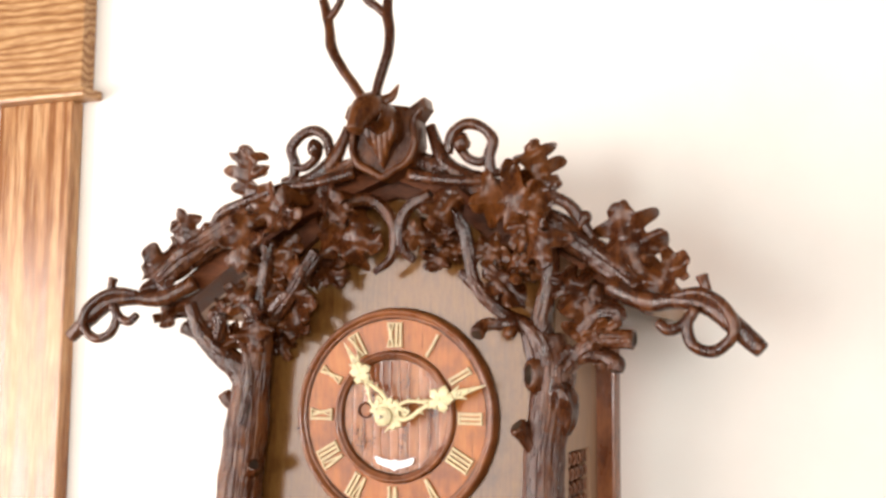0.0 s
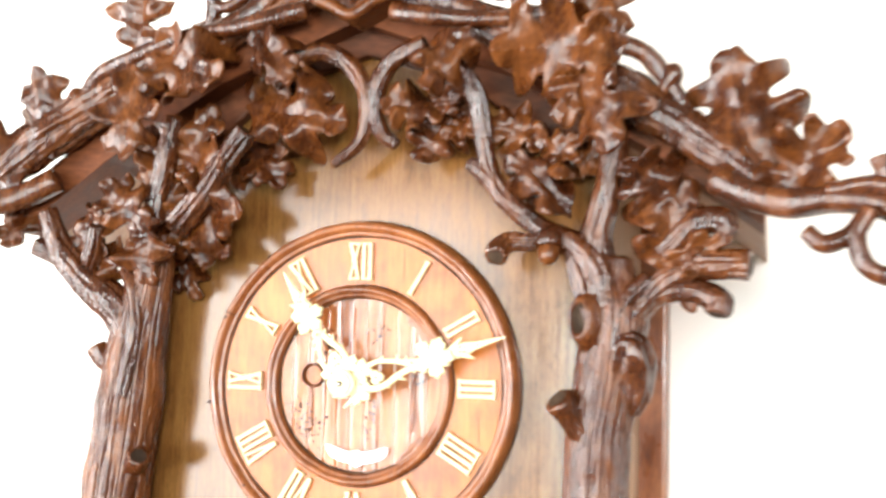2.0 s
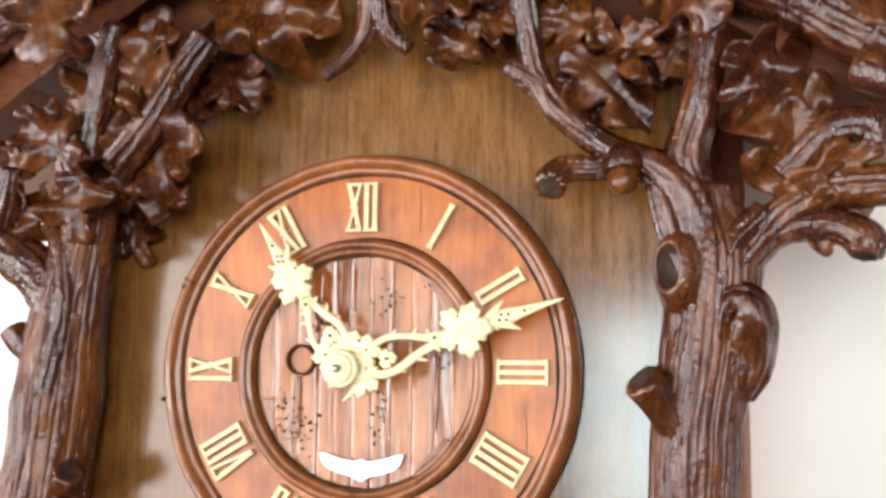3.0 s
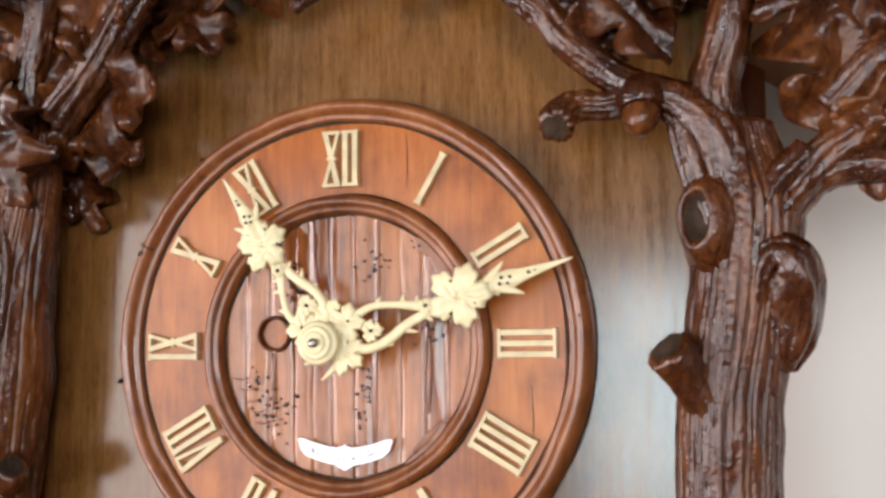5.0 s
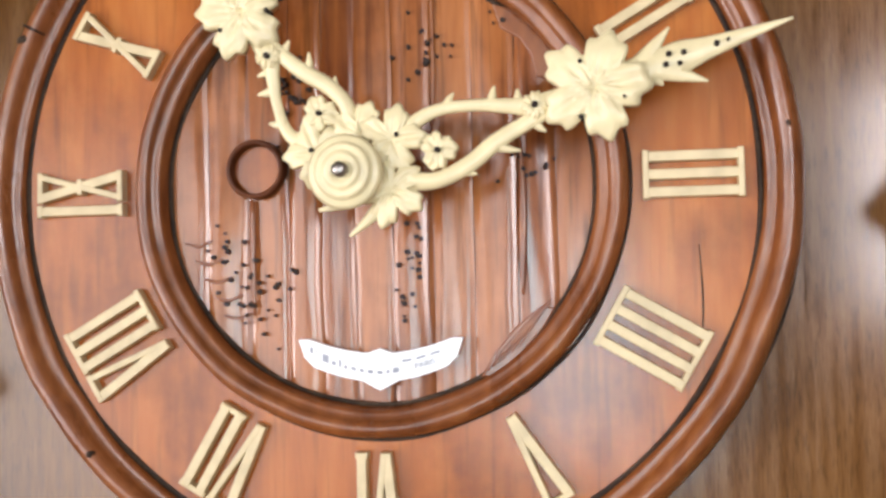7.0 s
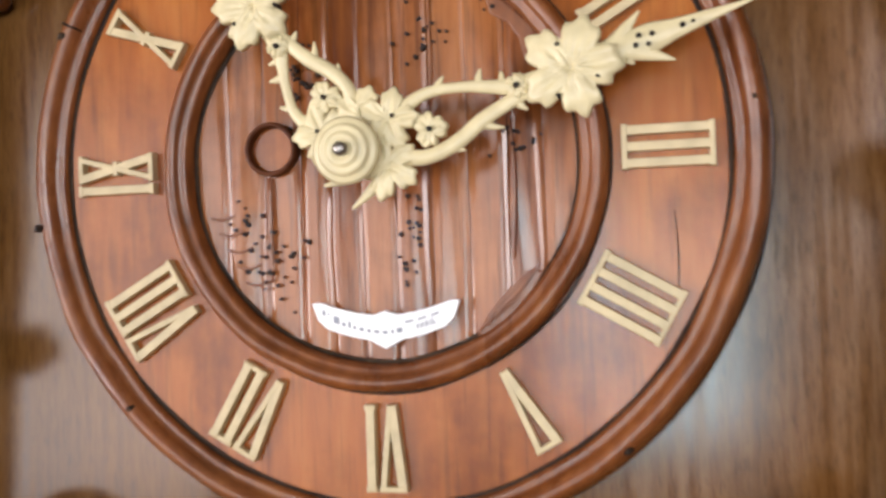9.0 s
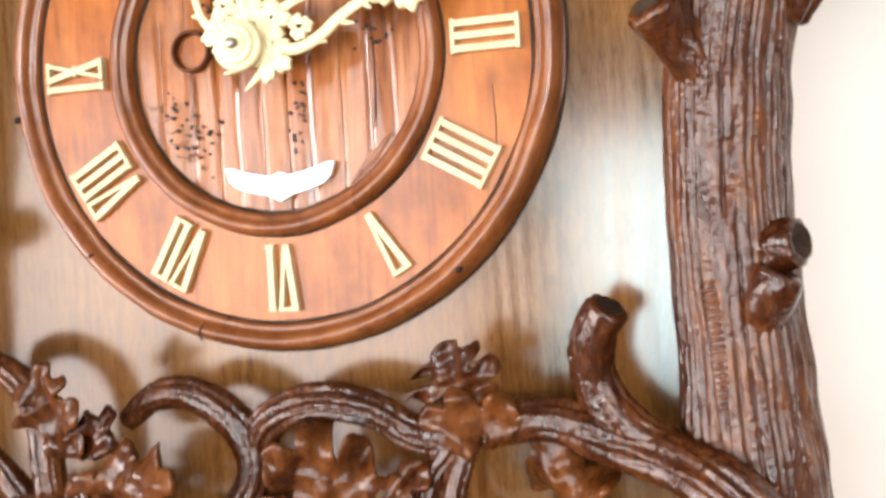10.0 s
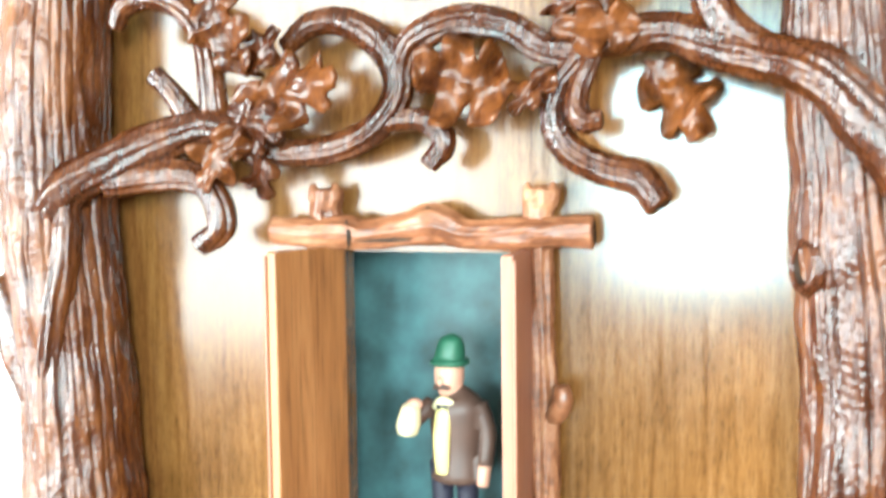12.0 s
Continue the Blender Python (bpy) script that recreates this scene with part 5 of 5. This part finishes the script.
lathe(bm, [(0.0019, -0.0345), (0.0019, -0.0368), (0.0012, -0.0375), (0.0, -0.0375)], 20, (-0.002, 0.001))
part("pin", bm, M_STEEL, hub, "dark steel pin")

# ---- doorway with its log frame, doors and painted recess ----
lintel = branch("lintel_log", clock, [(-0.071, -0.014, -0.2118, 0.0058), (-0.052, -0.014, -0.2128, 0.0062), (-0.036, -0.014, -0.2125, 0.0066), (-0.028, -0.014, -0.2138, 0.0060), (-0.010, -0.014, -0.2115, 0.0064), (0.001, -0.014, -0.2098, 0.0082), (0.009, -0.014, -0.2105, 0.0078), (0.020, -0.014, -0.2132, 0.0064), (0.045, -0.014, -0.2130, 0.0066), (0.060, -0.014, -0.2122, 0.0064), (0.072, -0.014, -0.2118, 0.0066)], mat=M_LOG, label="carved light log lintel", cap_mat=1, around=48, steps=16, bark=0.16, knots=0.16, cuts=7, deep=0.16, ribs=0.25, hollow=0.5)
for rows in ([(-0.034, -0.0196, -0.207, 0.0004), (-0.0325, -0.0206, -0.213, 0.0011), (-0.033, -0.0196, -0.219, 0.0004)], [(-0.030, -0.0202, -0.2160, 0.0003), (-0.014, -0.0206, -0.2155, 0.0008), (-0.004, -0.0202, -0.2150, 0.0003)], [(0.0040, -0.018, -0.2025, 0.0022), (0.0015, -0.0195, -0.2050, 0.0018), (-0.001, -0.0205, -0.2085, 0.0006)], [(0.041, -0.0200, -0.212, 0.0003), (0.049, -0.0205, -0.2135, 0.0007), (0.056, -0.0200, -0.2125, 0.0003)]):
    bm = bmesh.new()
    tube(bm, rows, around=10, steps=5, bark=0.2, knots=0.3, flat=0.5)
    part("bark_tear", bm, M_CUT_SHADE, lintel, "dark tear in the bark")
for x, low in ((-0.047, -0.2060), (0.050, -0.42)):
    post = branch("post_log", clock, [(x, -0.010, low, 0.0060), (x + 0.001, -0.010, -0.205 + 0.6 * (low + 0.205), 0.0062), (x, -0.010, -0.205 + 0.25 * (low + 0.205), 0.0058), (x - 0.001, -0.010, -0.2045, 0.0060), (x, -0.010, -0.199, 0.0066), (x, -0.010, -0.1945, 0.0070)], mat=M_LOG, label="carved log door post", cap_mat=1, around=48, steps=18, bark=0.20, knots=0.22, cuts=8, deep=0.20, seed=x * 50, hollow=1.1)
    for sx in (-1, 1):
        bm = bmesh.new()
        tube(bm, [(x + sx * 0.0044, -0.012, -0.1985, 0.0032), (x + sx * 0.0050, -0.012, -0.1945, 0.0026), (x + sx * 0.0056, -0.012, -0.1915, 0.0010)], around=12, steps=5, bark=0.1)
        part("split_end", bm, M_LOG, post)
branch("latch_knob", clock, [(0.0540, -0.013, -0.2900, 0.0030), (0.0580, -0.017, -0.2870, 0.0042), (0.0605, -0.019, -0.2810, 0.0042), (0.0600, -0.019, -0.2755, 0.0030)], mat=M_LOG, label="small carved wooden knob", around=24, bark=0.12, knots=0.10)
bm = bmesh.new()
dx0, dx1, dz0, dz1 = DOOR
box(bm, dx0 - 0.03, dx1 + 0.03, 0.055, 0.060, dz0, dz1 + 0.02)
recess = part("recess_back", bm, M_TEAL, clock, "painted dark teal forest backdrop", smooth=False)
bm = bmesh.new()
box(bm, dx0 - 0.03, dx1 + 0.03, 0.013, 0.055, dz0 - 0.006, dz0 - 0.0005)
part("recess_floor", bm, M_ROOF, clock, smooth=False)
for xa in (dx0 - 0.036, dx1 + 0.030):
    bm = bmesh.new()
    box(bm, xa, xa + 0.006, 0.013, 0.060, dz0, dz1 + 0.02)
    part("recess_side", bm, M_TEAL, clock, smooth=False)


def small_door(hinge_x, hinge_y, angle, sgn, mat, label):
    """A door leaf hinged at the panel's front, opened outwards."""
    d = new("door_leaf")
    d.location = (hinge_x, hinge_y, dz0 + 0.004)
    d.rotation_euler = (0, 0, radians(angle))
    bpy.context.view_layer.update()
    d.parent = clock
    d.matrix_parent_inverse = clock.matrix_world.inverted()
    tagged(d, label)
    bm = bmesh.new()
    a, b = sorted((0, sgn * 0.043))
    box(bm, a, b, -0.005, 0.0, 0, dz1 - dz0 - 0.001, 0.0008)
    ob = part("board", bm, mat, smooth=False)
    ob.parent = d
    bm = bmesh.new()
    e0, e1 = sorted((sgn * 0.0395, sgn * 0.044))
    box(bm, e0, e1, -0.0062, -0.0050, 0.004, dz1 - dz0 - 0.003, 0.0005)
    ob = part("edge_strip", bm, M_DOOR_OUT, smooth=False)
    ob.parent = d


small_door(-0.040, -0.006, -111, 1, M_DOOR_IN, "open ochre wooden door leaf")
small_door(0.042, -0.004, 89, -1, M_DOOR_OUT, "open pink-brown wooden door leaf")

# ---- small painted figurine standing in the recess: plain forms ----
blobs = []


def blob(pts, mat, around=16, flat=1.0):
    b = bmesh.new()
    tube(b, pts, around=around, steps=5, bark=0, knots=0.03, flat=flat)
    for f in b.faces:
        f.material_index = mat
    blobs.append(b)


fy = 0.022
blob([(-0.004, fy, -0.3655, 0.0048), (-0.0042, fy, -0.345, 0.0046), (-0.004, fy, -0.322, 0.0062)], 3)
blob([(0.008, fy, -0.3655, 0.0048), (0.0082, fy, -0.345, 0.0046), (0.008, fy, -0.322, 0.0062)], 3)
blob([(0.003, fy, -0.330, 0.0128), (0.003, fy, -0.316, 0.0118), (0.003, fy, -0.303, 0.0128), (0.003, fy, -0.293, 0.0132), (0.002, fy, -0.287, 0.008), (0.001, fy, -0.284, 0.004)], 1, flat=0.72)
blob([(-0.0020, fy - 0.0080, -0.326, 0.0030), (-0.0018, fy - 0.0092, -0.310, 0.0040), (-0.0012, fy - 0.0092, -0.298, 0.0038), (-0.0008, fy - 0.0070, -0.288, 0.0026)], 2, flat=0.5)
blob([(-0.0056, fy - 0.0066, -0.2935, 0.0020), (-0.0010, fy - 0.0090, -0.2895, 0.0026), (0.0045, fy - 0.0064, -0.2925, 0.0020)], 5, flat=0.6)
blob([(-0.0032, fy - 0.0100, -0.2925, 0.0013), (-0.0010, fy - 0.0108, -0.2918, 0.0008), (0.0012, fy - 0.0098, -0.2925, 0.0013)], 3, flat=0.6)
blob([(0.0, fy, -0.288, 0.0048), (0.0, fy - 0.001, -0.281, 0.0068), (0.0, fy - 0.001, -0.273, 0.0066), (0.0, fy, -0.266, 0.004)], 0)
blob([(-0.0020, fy - 0.0070, -0.2785, 0.0012), (-0.0024, fy - 0.0082, -0.2800, 0.0016), (-0.0024, fy - 0.0074, -0.2818, 0.0010)], 0)
blob([(-0.0060, fy - 0.0054, -0.2835, 0.0010), (-0.0020, fy - 0.0076, -0.2826, 0.0016), (0.0020, fy - 0.0066, -0.2835, 0.0010)], 1)
blob([(0.0, fy, -0.2722, 0.0092), (0.0, fy, -0.2706, 0.0094), (0.0, fy, -0.2690, 0.0074), (0.0005, fy, -0.264, 0.0066), (0.001, fy, -0.2595, 0.0050), (0.001, fy, -0.2575, 0.002)], 4)
blob([(0.0135, fy, -0.292, 0.0046), (0.0178, fy, -0.306, 0.0044), (0.0172, fy - 0.002, -0.322, 0.0038)], 1)
blob([(0.0170, fy - 0.002, -0.323, 0.0032), (0.0160, fy - 0.003, -0.332, 0.0030)], 0)
blob([(-0.0085, fy, -0.293, 0.0046), (-0.0195, fy - 0.006, -0.303, 0.0042), (-0.0160, fy - 0.015, -0.293, 0.0036)], 1)
blob([(-0.0160, fy - 0.015, -0.293, 0.0034), (-0.0115, fy - 0.018, -0.2895, 0.0032), (-0.0090, fy - 0.018, -0.2910, 0.0020)], 0)
blob([(-0.0145, fy - 0.020, -0.3035, 0.0046), (-0.0140, fy - 0.020, -0.2985, 0.0056), (-0.0125, fy - 0.020, -0.2900, 0.0042)], 5)
bm = united(blobs, True)
for v in bm.verts:
    v.co.z = -0.325 + (v.co.z + 0.325) * (0.93 if v.co.z > -0.325 else 0.995)
figurine = part("figurine", bm, [M_SKIN, M_COAT, M_VEST, M_NAVY, M_GREEN, M_CREAM])
tagged(figurine, "small painted wooden figurine with green hat standing in the clock doorway", "figurine")
